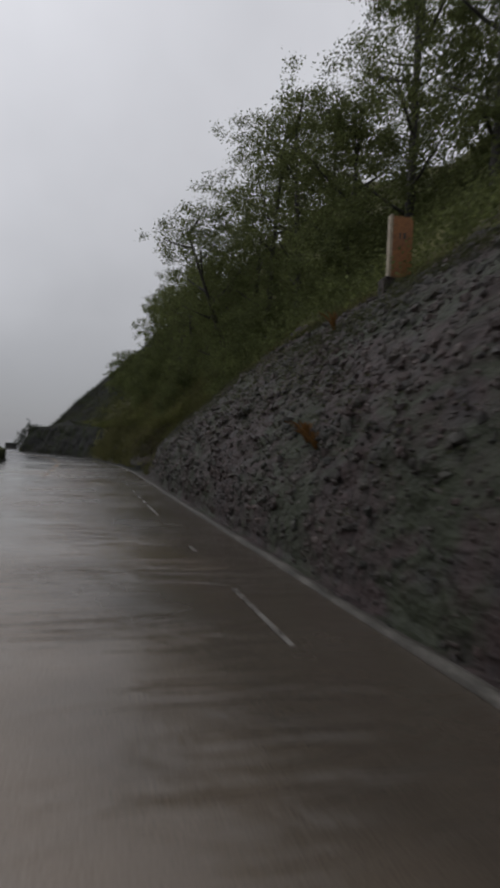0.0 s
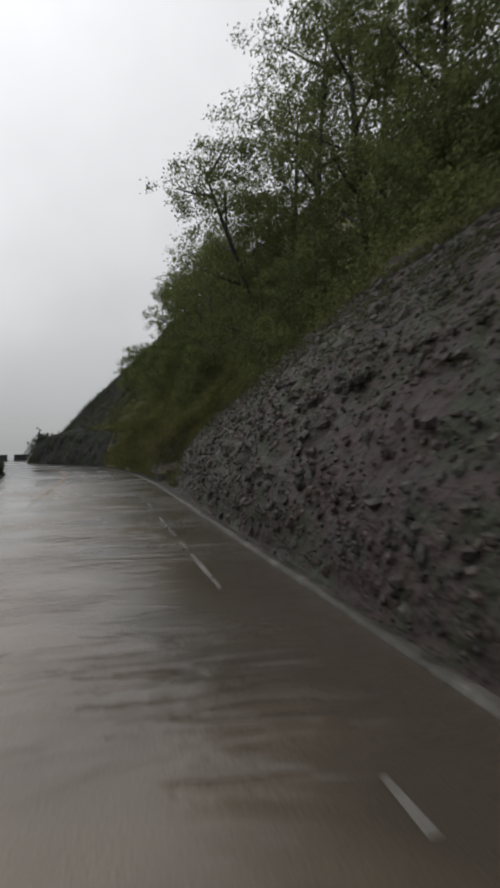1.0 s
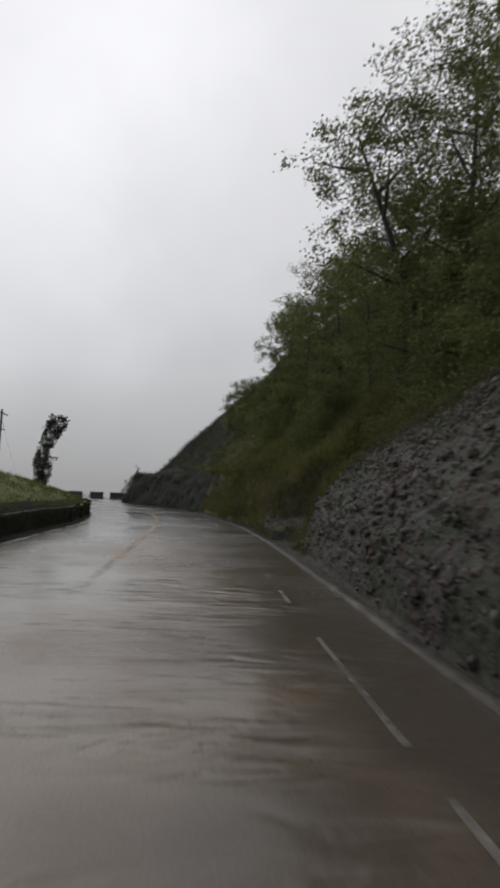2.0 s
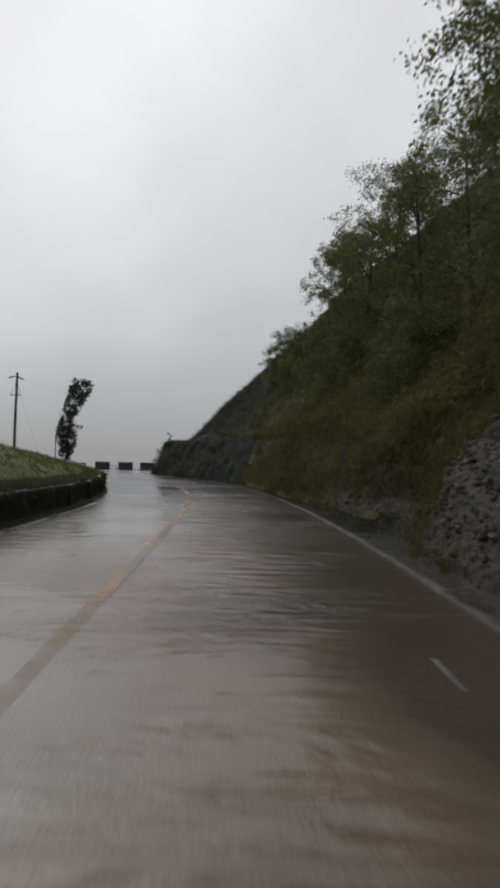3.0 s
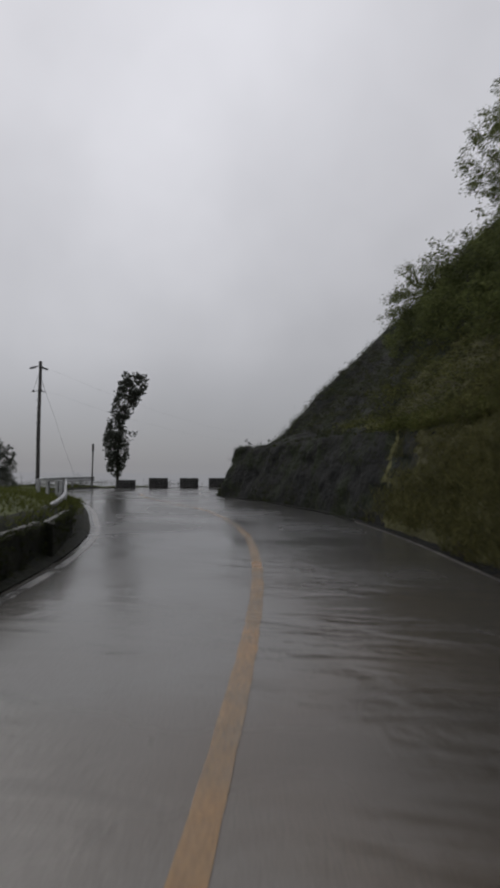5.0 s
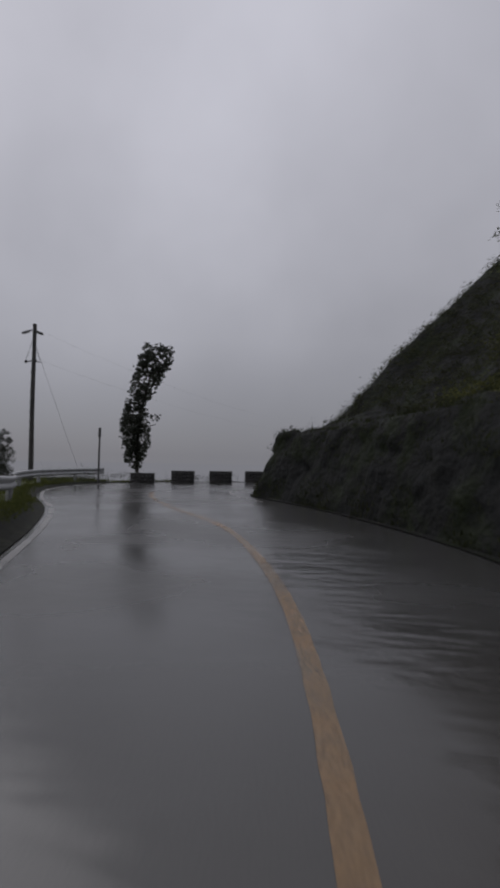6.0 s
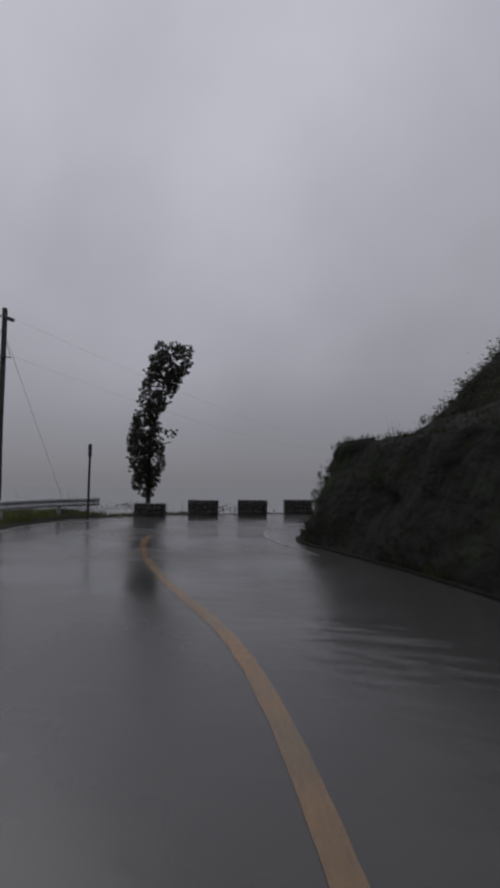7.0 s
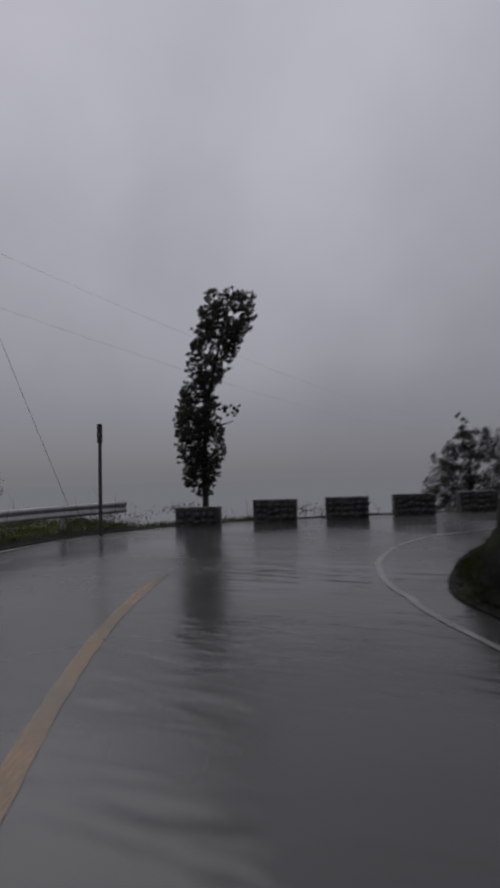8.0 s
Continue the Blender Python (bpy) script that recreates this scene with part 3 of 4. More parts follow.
# both ends of the hillside fall away into the mist
hv = [(x, y - 25, -45.0) for x, y, z in hv[:len(DS)]] + hv + [(x, y + 25, -45.0) for x, y, z in hv[-len(DS):]]
flags = flags[:len(DS)] + flags + flags[-len(DS):]
hfaces = grid_faces(len(HS) + 2, len(DS))
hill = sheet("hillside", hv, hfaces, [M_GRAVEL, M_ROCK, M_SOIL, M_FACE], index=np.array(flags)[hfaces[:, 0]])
tagged(hill, "steep roadside cut of stony earth and rock below green slope", "hillside", kind="structure")

# ---- ground on the valley side, and the glowing backdrop for the valley mist ----
BANK = [(-40, 1.4), (0, 1.7), (20, 2.0), (27, 1.9), (33, 1.55), (39, 1.2), (45, 0.7), (50, 0.32), (56, 0.14), (70, 0.1)]


def bank_height(s, d):
    y = at(LE, s)[1]
    top = np.interp(y, [b[0] for b in BANK], [b[1] for b in BANK])
    lip = min(0.55, 0.6 * top)
    if d < 0.12:
        z = 0.02
    elif d < 0.40:
        z = 0.02 + lip * (d - 0.12) / 0.28
    elif d < 2.6:
        z = 0.02 + lip + (top - lip) * ((d - 0.40) / 2.20) ** 0.7
    else:
        z = 0.02 + top - 0.015 * (d - 2.6) ** 2
    if s > 15.2 * PER:
        z = 0.01 if d < 0.9 else -0.8 * (d - 0.9)
    elif y > 50:
        z = z - 0.05 * max(0, d - 3.5) ** 1.5 * min(1, (y - 50) / 8)
    return z


GD = np.concatenate([np.arange(0, 4, 0.16), np.arange(4, 12, 0.6), [13, 16, 22, 30, 40, 52, 62]])
GS = [k for k in range(int(0.3 * PER), 19 * PER) if k % 2 == 0]
gv = []
lt = np.gradient(LE, axis=0)
ln = np.stack([-lt[:, 1], lt[:, 0]], 1) / np.linalg.norm(lt, axis=1)[:, None]
for k in GS:
    for d in GD:
        q = LE[k] + ln[k] * min(d, 22) - np.array([max(0, d - 22), 0])
        z = bank_height(k, d)
        if d > 0.2:
            z += (0.10 * fbm(q[0] * 0.8, q[1] * 0.8, 0, 3)) * min(1, d - 0.2)
        gv.append((q[0], q[1], max(z, -45)))
gv = [(x, y - 25, -45.0) for x, y, z in gv[:len(GD)]] + gv + [(x, y + 25, -45.0) for x, y, z in gv[-len(GD):]]
gf = grid_faces(len(GS) + 2, len(GD))
gi = []
for f in gf:
    c_ = f[0] % len(GD)
    gi.append(1 if GD[c_] < 0.5 else 0)
bank = sheet("verge", gv, gf, [M_TURF, M_EDGE], index=gi)
tagged(bank, "grassy bank with a dark stony edge beside the road", "bank", kind="structure")
# a glowing disc in place of misty land reaches the horizon, far below the road's outer edge
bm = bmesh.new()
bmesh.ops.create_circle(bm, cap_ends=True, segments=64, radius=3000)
ground = part("ground", bm, m_mist_glow)
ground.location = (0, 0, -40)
tagged(ground, "glowing pale grey backdrop disc standing in for mist in the valley", "valley mist", kind="structure")

# ---- building blocks for plants and stones ----
rng = np.random.default_rng(7)


def quick_mesh(name, verts, faces, mat, smooth=False):
    """A mesh from arrays: verts (n, 3), faces (m, k)."""
    me = bpy.data.meshes.new(name)
    m, k = faces.shape
    me.vertices.add(len(verts))
    me.vertices.foreach_set("co", np.asarray(verts, np.float32).ravel())
    me.loops.add(m * k)
    me.loops.foreach_set("vertex_index", np.asarray(faces, np.int32).ravel())
    me.polygons.add(m)
    me.polygons.foreach_set("loop_start", np.arange(0, m * k, k, dtype=np.int32))
    me.polygons.foreach_set("use_smooth", np.full(m, smooth))
    me.materials.append(mat)
    me.update()
    me.validate()
    return me


def leaves(centres, size, stretch=1.7, droop=0.0):
    """Pointed leaf blades of that length round the centres: four corners each, turned at random."""
    n = len(centres)
    a = rng.normal(size=(n, 3))
    a[:, 2] -= droop
    a /= np.linalg.norm(a, axis=1)[:, None]
    b = np.cross(a, rng.normal(size=(n, 3)))
    b /= np.linalg.norm(b, axis=1)[:, None]
    half = (np.asarray(size) * rng.uniform(0.6, 1.3, n) / 2)[:, None]
    v = np.stack([centres - a * half, centres + b * half / stretch, centres + a * half, centres - b * half / stretch], 1)
    return v.reshape(-1, 3), np.arange(4 * n).reshape(-1, 4)


def clumps(centres, radius, count, size, flat=0.8, droop=0.0):
    """Clusters of leaves, thicker at their middle."""
    n = len(centres)
    r = np.repeat(np.broadcast_to(radius, (n,)), count)
    c = np.repeat(centres, count, axis=0) + rng.normal(size=(n * count, 3)) * (r * 0.5)[:, None] * np.array([1, 1, flat])
    return leaves(c, size, droop=droop)


def tube(path, radii, sides=8):
    """A tapered limb along the path."""
    p = np.asarray(path, float)
    v = []
    for k in range(len(p)):
        d = p[min(k + 1, len(p) - 1)] - p[max(k - 1, 0)]
        d /= np.linalg.norm(d)
        side = np.cross(d, (0.31, 0.95, 0.07))
        side /= np.linalg.norm(side)
        up = np.cross(d, side)
        for j in range(sides):
            t = 2 * math.pi * j / sides
            v.append(p[k] + radii[k] * (1 + 0.12 * math.sin(3 * t + k)) * (math.cos(t) * side + math.sin(t) * up))
    f = [(k * sides + j, k * sides + (j + 1) % sides, (k + 1) * sides + (j + 1) % sides, (k + 1) * sides + j) for k in range(len(p) - 1) for j in range(sides)]
    return np.array(v), np.array(f)


def mesh_part(name, vf, mat, parent, label="", smooth=False):
    ob = new(name, quick_mesh(name, vf[0], vf[1], mat, smooth))
    ob.parent = parent
    return tagged(ob, label)


def make_tree(label, trunk, radius, limbs, crowns, leaf, mat, category="tree", group="", dense=48):
    """A tree at the origin: trunk path, limbs as (height share, direction, length), crown clusters as (centre, radius, clumps)."""
    t = tagged(new("tree"), label, category, group)
    trunk = np.asarray(trunk, float)
    mesh_part("trunk", tube(trunk, np.linspace(radius, radius * 0.22, len(trunk))), M_BARK, t, smooth=True)
    for share, way, length in limbs:
        base = at(trunk, share * (len(trunk) - 1))
        way = np.asarray(way, float) / np.linalg.norm(way)
        pts = [base + way * length * f + np.array([0, 0, 0.15 * length * f * f]) for f in (0, 0.35, 0.7, 1)]
        mesh_part("limb", tube(pts, radius * np.array([0.4, 0.3, 0.2, 0.08]), 6), M_BARK, t, smooth=True)
    cc, rr = [], []
    for c, r, n in crowns:
        q = rng.normal(size=(n, 3))
        q *= (rng.uniform(0.25, 1, n) ** 0.5 / np.linalg.norm(q, axis=1))[:, None]
        cc.append(np.asarray(c) + q * r)
        rr.append(np.full(n, 0.30 * r))
    mesh_part("crown", clumps(np.concatenate(cc), np.concatenate(rr), dense, leaf, droop=0.3), mat, t)
    return t


def hill_at(s, d):
    return np.array(hill_point(s, d)[:3])


def station(y, line=None):
    """The station at which a line of the plan passes y (before the bend)."""
    line = RI if line is None else line
    return float(np.interp(y, line[: 14 * PER, 1], np.arange(14 * PER)))


# ---- trees on the slope above the road ----
def slope_tree(height, spread, seed):
    r = np.random.default_rng(seed)
    bend = r.normal(size=2) * 0.25
    trunk = [(bend[0] * f * f - 0.5 * f, bend[1] * f, height * 0.93 * f - 0.3) for f in np.linspace(0, 1, 8)]
    limbs, crowns = [], []
    for k in range(11):
        share = 0.10 + 0.86 * k / 10
        a = k * 2.4 + r.uniform(-0.4, 0.4)
        reach = spread * (1.05 - 0.55 * abs(share - 0.5) * 1.5) * r.uniform(0.75, 1.1)
        limbs.append((share, (math.cos(a), math.sin(a), 0.45), reach))
        base = at(np.array(trunk), share * 7)
        tip = base + np.array([math.cos(a), math.sin(a), 0.5]) * reach
        crowns.append((tip, 0.55 * spread, 17))
        crowns.append((base + (tip - base) * 0.5, 0.5 * spread, 9))
    crowns.append((np.array(trunk[-1]) + (0, 0, 0.1), 0.5 * spread, 16))
    return make_tree("dark green leafy tree on the steep roadside slope", trunk, 0.16, limbs, crowns, 0.105, M_LEAF, group="trees on the slope", dense=60)


# along the road, up the slope, kind, size
SLOPE_TREES = [(7, 7.0, 1, 1), (10.5, 6.8, 0, 1), (14, 6.5, 2, 1), (17, 6.0, 0, 1), (20, 5.4, 1, 1), (23.5, 5.2, 2, 1), (27, 4.9, 2, 1), (30, 4.8, 1, 0.95), (33.5, 4.8, 2, 0.62),
               (37, 5.0, 1, 0.80), (40.5, 5.2, 2, 0.76), (44, 5.6, 0, 0.95), (48, 6.0, 0, 0.9), (12, 9.6, 1, 1), (18, 9.2, 2, 1), (25, 9.0, 1, 1), (32, 9.0, 2, 0.75), (39, 9.2, 1, 0.75),
               (46, 9.4, 0, 0.9), (3, 8.5, 1, 1), (51.5, 8.5, 0, 0.85)]
kinds = [slope_tree(6.4, 1.8, 1), slope_tree(8.6, 2.1, 2), slope_tree(10.4, 2.3, 3)]
for n_, (y, d, k, size) in enumerate(SLOPE_TREES):
    m = pose(*hill_at(station(y), d), 0, 0, (n_ * 77) % 360)
    if n_ in (0, 1, 2):
        kinds[(1, 0, 2)[n_]].matrix_basis = m
    else:
        copy_thing(kinds[k], m).scale = (size, size, size)
lean_tree = copy_thing(kinds[1], pose(*hill_at(station(26.5), 3.9), 4, -19, 0))
tagged(lean_tree, "dark green tree leaning out over the wet road")


# ---- undergrowth and grass on the slope ----
def scatter(count, y0, y1, pick):
    """Points (with station and distance) on the hillside where pick(s, d, form) holds."""
    pts = []
    while len(pts) < count:
        s = station(rng.uniform(y0, y1))
        d = 0.2 + rng.random() ** 1.5 * 13
        form = at(FO, s)
        if pick(s, d, form):
            pts.append(hill_at(s, d))
    return np.array(pts)


def above(s, d, form):
    return d > 0.25 + form[1] + 0.15 * noise.noise(Vector((s * 0.3, 0, 0)))


bush = scatter(7600, -4, 51, lambda s, d, f: above(s, d - (0.5 * f[2] if s > 9 * PER else 0.0), f))
bush[:, 2] += 0.12
woody = bush[:, 1] < 25.5 + 1.5 * np.sin(bush[:, 0])
hid = clumps(bush[woody], rng.uniform(0.3, 0.9, woody.sum()), 42, 0.095)
fern = np.repeat(bush[~woody], 2, axis=0) + rng.normal(size=(2 * (~woody).sum(), 3)) * (0.3, 0.3, 0.0)
hummock = np.array([noise.noise(Vector((p[0] * 0.7, p[1] * 0.7, p[2] * 0.7))) for p in fern])
fern[:, 2] += 0.16 * hummock - 0.05
low_cover = clumps(fern, 0.20 + 0.30 * np.clip(hummock + 0.2, 0, 1), 20, 0.070, 0.6)
tagged(new("undergrowth", quick_mesh("undergrowth", *low_cover, M_SLOPE)), "olive green ferns and low growth covering the slope", "undergrowth", kind="stuff")
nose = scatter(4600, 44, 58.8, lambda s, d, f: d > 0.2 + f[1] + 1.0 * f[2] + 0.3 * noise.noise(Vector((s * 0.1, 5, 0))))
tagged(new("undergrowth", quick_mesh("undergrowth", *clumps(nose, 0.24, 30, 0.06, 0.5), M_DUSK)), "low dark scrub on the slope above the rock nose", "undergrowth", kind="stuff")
tagged(new("undergrowth", quick_mesh("undergrowth", *hid, M_LEAF)), "dense dark green shrubs covering the steep slope", "undergrowth", kind="stuff")
def blades(points, length, lean=0.35, width=0.012):
    n = len(points)
    up = np.stack([rng.normal(size=n) * lean, rng.normal(size=n) * lean, np.ones(n)], 1)
    up *= (length * rng.uniform(0.45, 1.2, n))[:, None]
    a = rng.uniform(0, 2 * math.pi, n)
    w = np.stack([np.cos(a), np.sin(a), 0 * a], 1) * width
    v = np.stack([points - w, points + w, points + up], 1).reshape(-1, 3)
    return v, np.arange(3 * n).reshape(-1, 3)


low = scatter(4600, 25.5, 45, lambda s, d, f: (0.25 < d < 0.3 + f[1] and s + 34 * noise.noise(Vector((s * 0.06, d * 1.6, 7))) + 22 * rng.random() < 8.3 * PER and noise.noise(Vector((s * 0.05, d, 3))) > -0.55 and (s > 5.95 * PER or rng.random() < 0.07)) or 0.3 + f[1] < d < 4.6)
low[:, 2] += 0.05
tagged(new("weeds", quick_mesh("weeds", *clumps(low, rng.uniform(0.12, 0.30, len(low)), 20, 0.058, 0.55), M_GRASS)), "yellow-green weeds on the wet bank", "weeds", kind="stuff")
thatch = np.repeat(low, 16, axis=0) + rng.normal(size=(len(low) * 16, 3)) * (0.22, 0.22, 0.06)
tagged(new("grass", quick_mesh("grass", *blades(thatch, 0.22, 0.7, 0.010), M_STRAW)), "long drooping olive-brown grass on the bank", "grass", kind="stuff")
moss = scatter(7000, -2, 30, lambda s, d, f: 0.3 < d < 0.2 + f[1] and rng.random() < (d / (0.2 + f[1])) ** 2 and noise.noise(Vector((s * 0.06, d * 0.9, 1.0))) > -0.25)
tagged(new("weeds", quick_mesh("weeds", *clumps(moss, rng.uniform(0.06, 0.20, len(moss)), 14, 0.040, 0.5), M_DUSK)), "small dark weeds rooted in the stony cut", "weeds", kind="stuff")
edge = scatter(2600, 8, 59, lambda s, d, f: abs(d - 0.2 - f[1]) < 0.35)
edge = np.repeat(edge, 7, axis=0) + rng.normal(size=(len(edge) * 7, 3)) * (0.08, 0.08, 0.0)
foot = scatter(2000, 22, 64, lambda s, d, f: 0.08 < d < 0.42 and (s > 12.6 * PER or noise.noise(Vector((s * 0.06, 8, 3))) > 0.0))
foot = np.repeat(foot, 6, axis=0) + rng.normal(size=(len(foot) * 6, 3)) * (0.07, 0.07, 0.0)
ledge = scatter(240, 24, 36, lambda s, d, f: 0.13 < d < 0.26)
ledge = np.repeat(ledge, 7, axis=0) + rng.normal(size=(len(ledge) * 7, 3)) * (0.16, 0.10, 0.0)
fringe = np.concatenate([edge, foot, ledge])
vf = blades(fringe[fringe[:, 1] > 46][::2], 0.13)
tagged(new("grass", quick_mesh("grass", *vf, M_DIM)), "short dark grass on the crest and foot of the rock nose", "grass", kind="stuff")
vf = blades(fringe[fringe[:, 1] <= 46], 0.16, 0.6, 0.009)
tagged(new("grass", quick_mesh("grass", *vf, M_STRAW)), "tufts of thin grass along the crest and foot of the cut", "grass", kind="stuff")

lip = scatter(420, 27.5, 34, lambda s, d, f: abs(d - 0.2 - f[1]) < 0.3)
lip = np.repeat(lip, 14, axis=0) + rng.normal(size=(len(lip) * 14, 3)) * (0.14, 0.14, 0.03)
tagged(new("grass", quick_mesh("grass", *blades(lip, 0.30, 0.9, 0.009), M_GRASS)), "grass hanging over the top of the rock buttress", "grass", kind="stuff")

# thin dry weeds standing on the skyline of the rock nose
weed_pts = scatter(45, 52, 58.5, lambda s, d, f: f[1] + 0.4 < d < 6.5)
stalk = blades(np.repeat(weed_pts, 3, axis=0) + rng.normal(size=(135, 3)) * (0.05, 0.05, 0), 0.55, 0.35, 0.008)
tagged(new("dry_weeds", quick_mesh("dry_weeds", *stalk, M_LEAF_FAR)), "thin dry weeds standing on the rocky nose", "weeds", kind="stuff")


# ---- stones in the cut ----
def stone_shape(seed, flat=0.7):
    bm = bmesh.new()
    bmesh.ops.create_icosphere(bm, subdivisions=1, radius=1.0)
    r = np.random.default_rng(seed)
    for v in bm.verts:
        v.co *= 0.75 + 0.5 * r.random()
        v.co.z *= flat
    return bm


def stone_arrays(seed):
    bm = stone_shape(seed)
    v = np.array([x.co[:] for x in bm.verts])
    f = np.array([[x.index for x in q.verts] for q in bm.faces])
    bm.free()
    return v, f


shapes = [stone_arrays(k) for k in range(5)]


def turn_random(n):
    q = rng.normal(size=(n, 4))
    q /= np.linalg.norm(q, axis=1)[:, None]
    w, x, y, z = q.T
    return np.stack([np.stack([1 - 2 * (y * y + z * z), 2 * (x * y - z * w), 2 * (x * z + y * w)], -1),
                     np.stack([2 * (x * y + z * w), 1 - 2 * (x * x + z * z), 2 * (y * z - x * w)], -1),
                     np.stack([2 * (x * z - y * w), 2 * (y * z + x * w), 1 - 2 * (x * x + y * y)], -1)], 1)


def pebbles(points, size):
    V, F, base = [], [], 0
    for k in range(5):
        p, sz = points[k::5], size[k::5]
        v, f = shapes[k]
        w = np.einsum("nij,vj->nvi", turn_random(len(p)), v) * sz[:, None, None] + p[:, None]
        V.append(w.reshape(-1, 3))
        F.append((f[None] + (np.arange(len(p)) * len(v))[:, None, None]).reshape(-1, 3) + base)
        base += len(p) * len(v)
    return np.concatenate(V), np.concatenate(F)


face = scatter(12000, -2, 31, lambda s, d, f: 0.2 < d < 0.25 + f[1])
sizes = rng.uniform(0.012, 0.036, len(face)) * (1 + 1.4 * (rng.random(len(face)) > 0.93))
peb = new("stones", quick_mesh("stones", *pebbles(face, sizes), M_STONE))
peb.parent = hill
tagged(peb, "small stones set in the earth of the cut", kind="stuff")
cobble = scatter(3400, -2, 28, lambda s, d, f: 0.22 < d < 0.25 + f[1] and noise.noise(Vector((s * 0.08, d * 1.1, 11))) > -0.30)
sizes = 0.028 + 0.06 * rng.random(len(cobble)) ** 2
cob = new("stones", quick_mesh("stones", *pebbles(cobble, sizes), M_STONE))
cob.parent = hill
tagged(cob, "grey and purplish cobbles bedded in the cut", kind="stuff")
rub = []
while len(rub) < 320:
    s = station(rng.uniform(3, 57))
    q = at(RI, s) + at(toward, s) * rng.uniform(-0.35, 0.0)
    rub.append((q[0], q[1], 0.015))
rub = np.array(rub)
tagged(new("rubble", quick_mesh("rubble", *pebbles(rub, rng.uniform(0.012, 0.045, len(rub))), M_STONE)), "small washed-down stones along the gutter", "rubble", kind="stuff")
stone_meshes = [quick_mesh("stone", v, f, M_STONE) for v, f in shapes]
for n_, p in enumerate(scatter(240, 6, 22, lambda s, d, f: 0.25 < d < 0.1 + f[1])):
    ob = new("stone", stone_meshes[n_ % 5])
    k = 0.045 + 0.075 * rng.random() ** 2
    ob.matrix_world = pose(*p, *rng.uniform(0, 360, 3)) @ Matrix.Diagonal((k * 1.3, k, k, 1))
    ob.parent = hill


# ---- orange marker block and the orange-leaved plant on the cut ----
def box(bm, size, at_, bevel=0.0):
    g = bmesh.ops.create_cube(bm, size=1.0, matrix=Matrix.Translation(at_) @ Matrix.Diagonal((*size, 1)))
    if bevel:
        bmesh.ops.bevel(bm, geom=list({e for v in g["verts"] for e in v.link_edges}), offset=bevel, segments=2, affect="EDGES")


def marker_block(where, turn):
    t = thing("marker_block", where, "orange painted concrete marker block on the cut, sky-lit edge coloured pale", "marker", turn=turn)
    bm = bmesh.new()
    box(bm, (0.44, 0.12, 1.33), (0.04, 0, 0.615), 0.012)
    part("panel", bm, M_ORANGE, t)
    # skylight on the narrow left face, put in as a pale strip
    bm = bmesh.new()
    box(bm, (0.06, 0.14, 1.36), (-0.21, 0, 0.62), 0.012)
    part("lit_edge_strip", bm, M_LIT_EDGE, t, "edge coloured pale as lit by the sky")
    bm = bmesh.new()
    for x, w in ((-0.02, 0.03), (0.08, 0.05)):
        box(bm, (w, 0.01, 0.12), (x, -0.063, 0.88), 0.0)
    part("lettering", bm, M_DARK, t, "unreadable black marks")
    bm = bmesh.new()
    box(bm, (0.72, 0.36, 0.5), (0.0, 0, -0.25), 0.03)
    part("footing", bm, M_GRAVEL, t)
    return t


def bromeliad(where):
    t = thing("bromeliad", where, "orange-leaved wild plant growing on the stony cut", "plant")
    m = leaf_material("orange_leaf", (0.10, 0.050, 0.018), (0.19, 0.10, 0.032))
    for k in range(11):
        a = k * 2.4
        r = 0.14 + 0.10 * rng.random()
        pts = [np.array([math.cos(a) * r * f - 0.15 * f, math.sin(a) * r * f, 0.62 * f - 0.28 * f * f]) for f in (0, 0.33, 0.66, 1)]
        v, fc = [], []
        side = np.array([-math.sin(a), math.cos(a), 0]) * 0.03
        for j, p in enumerate(pts):
            w = side * (0.9, 1.0, 0.7, 0.05)[j]
            v += [p - w, p - np.array([0, 0, 0.012]), p + w]
        for j in range(3):
            fc += [(3 * j, 3 * j + 1, 3 * j + 4, 3 * j + 3), (3 * j + 1, 3 * j + 2, 3 * j + 5, 3 * j + 4)]
        mesh_part("leaf", (np.array(v), np.array(fc)), m, t, smooth=True)
    return t


marker_block(hill_at(station(9.8), 3.65) + (-0.07, 0, 0.05), -6)
bromeliad(hill_at(station(7.55), 0.62) + (-0.02, 0, -0.10))
bromeliad(hill_at(station(10.4), 2.45) + (-0.05, 0, 0.0))
bromeliad(hill_at(station(7.3), 0.55) + (-0.02, 0, -0.15))


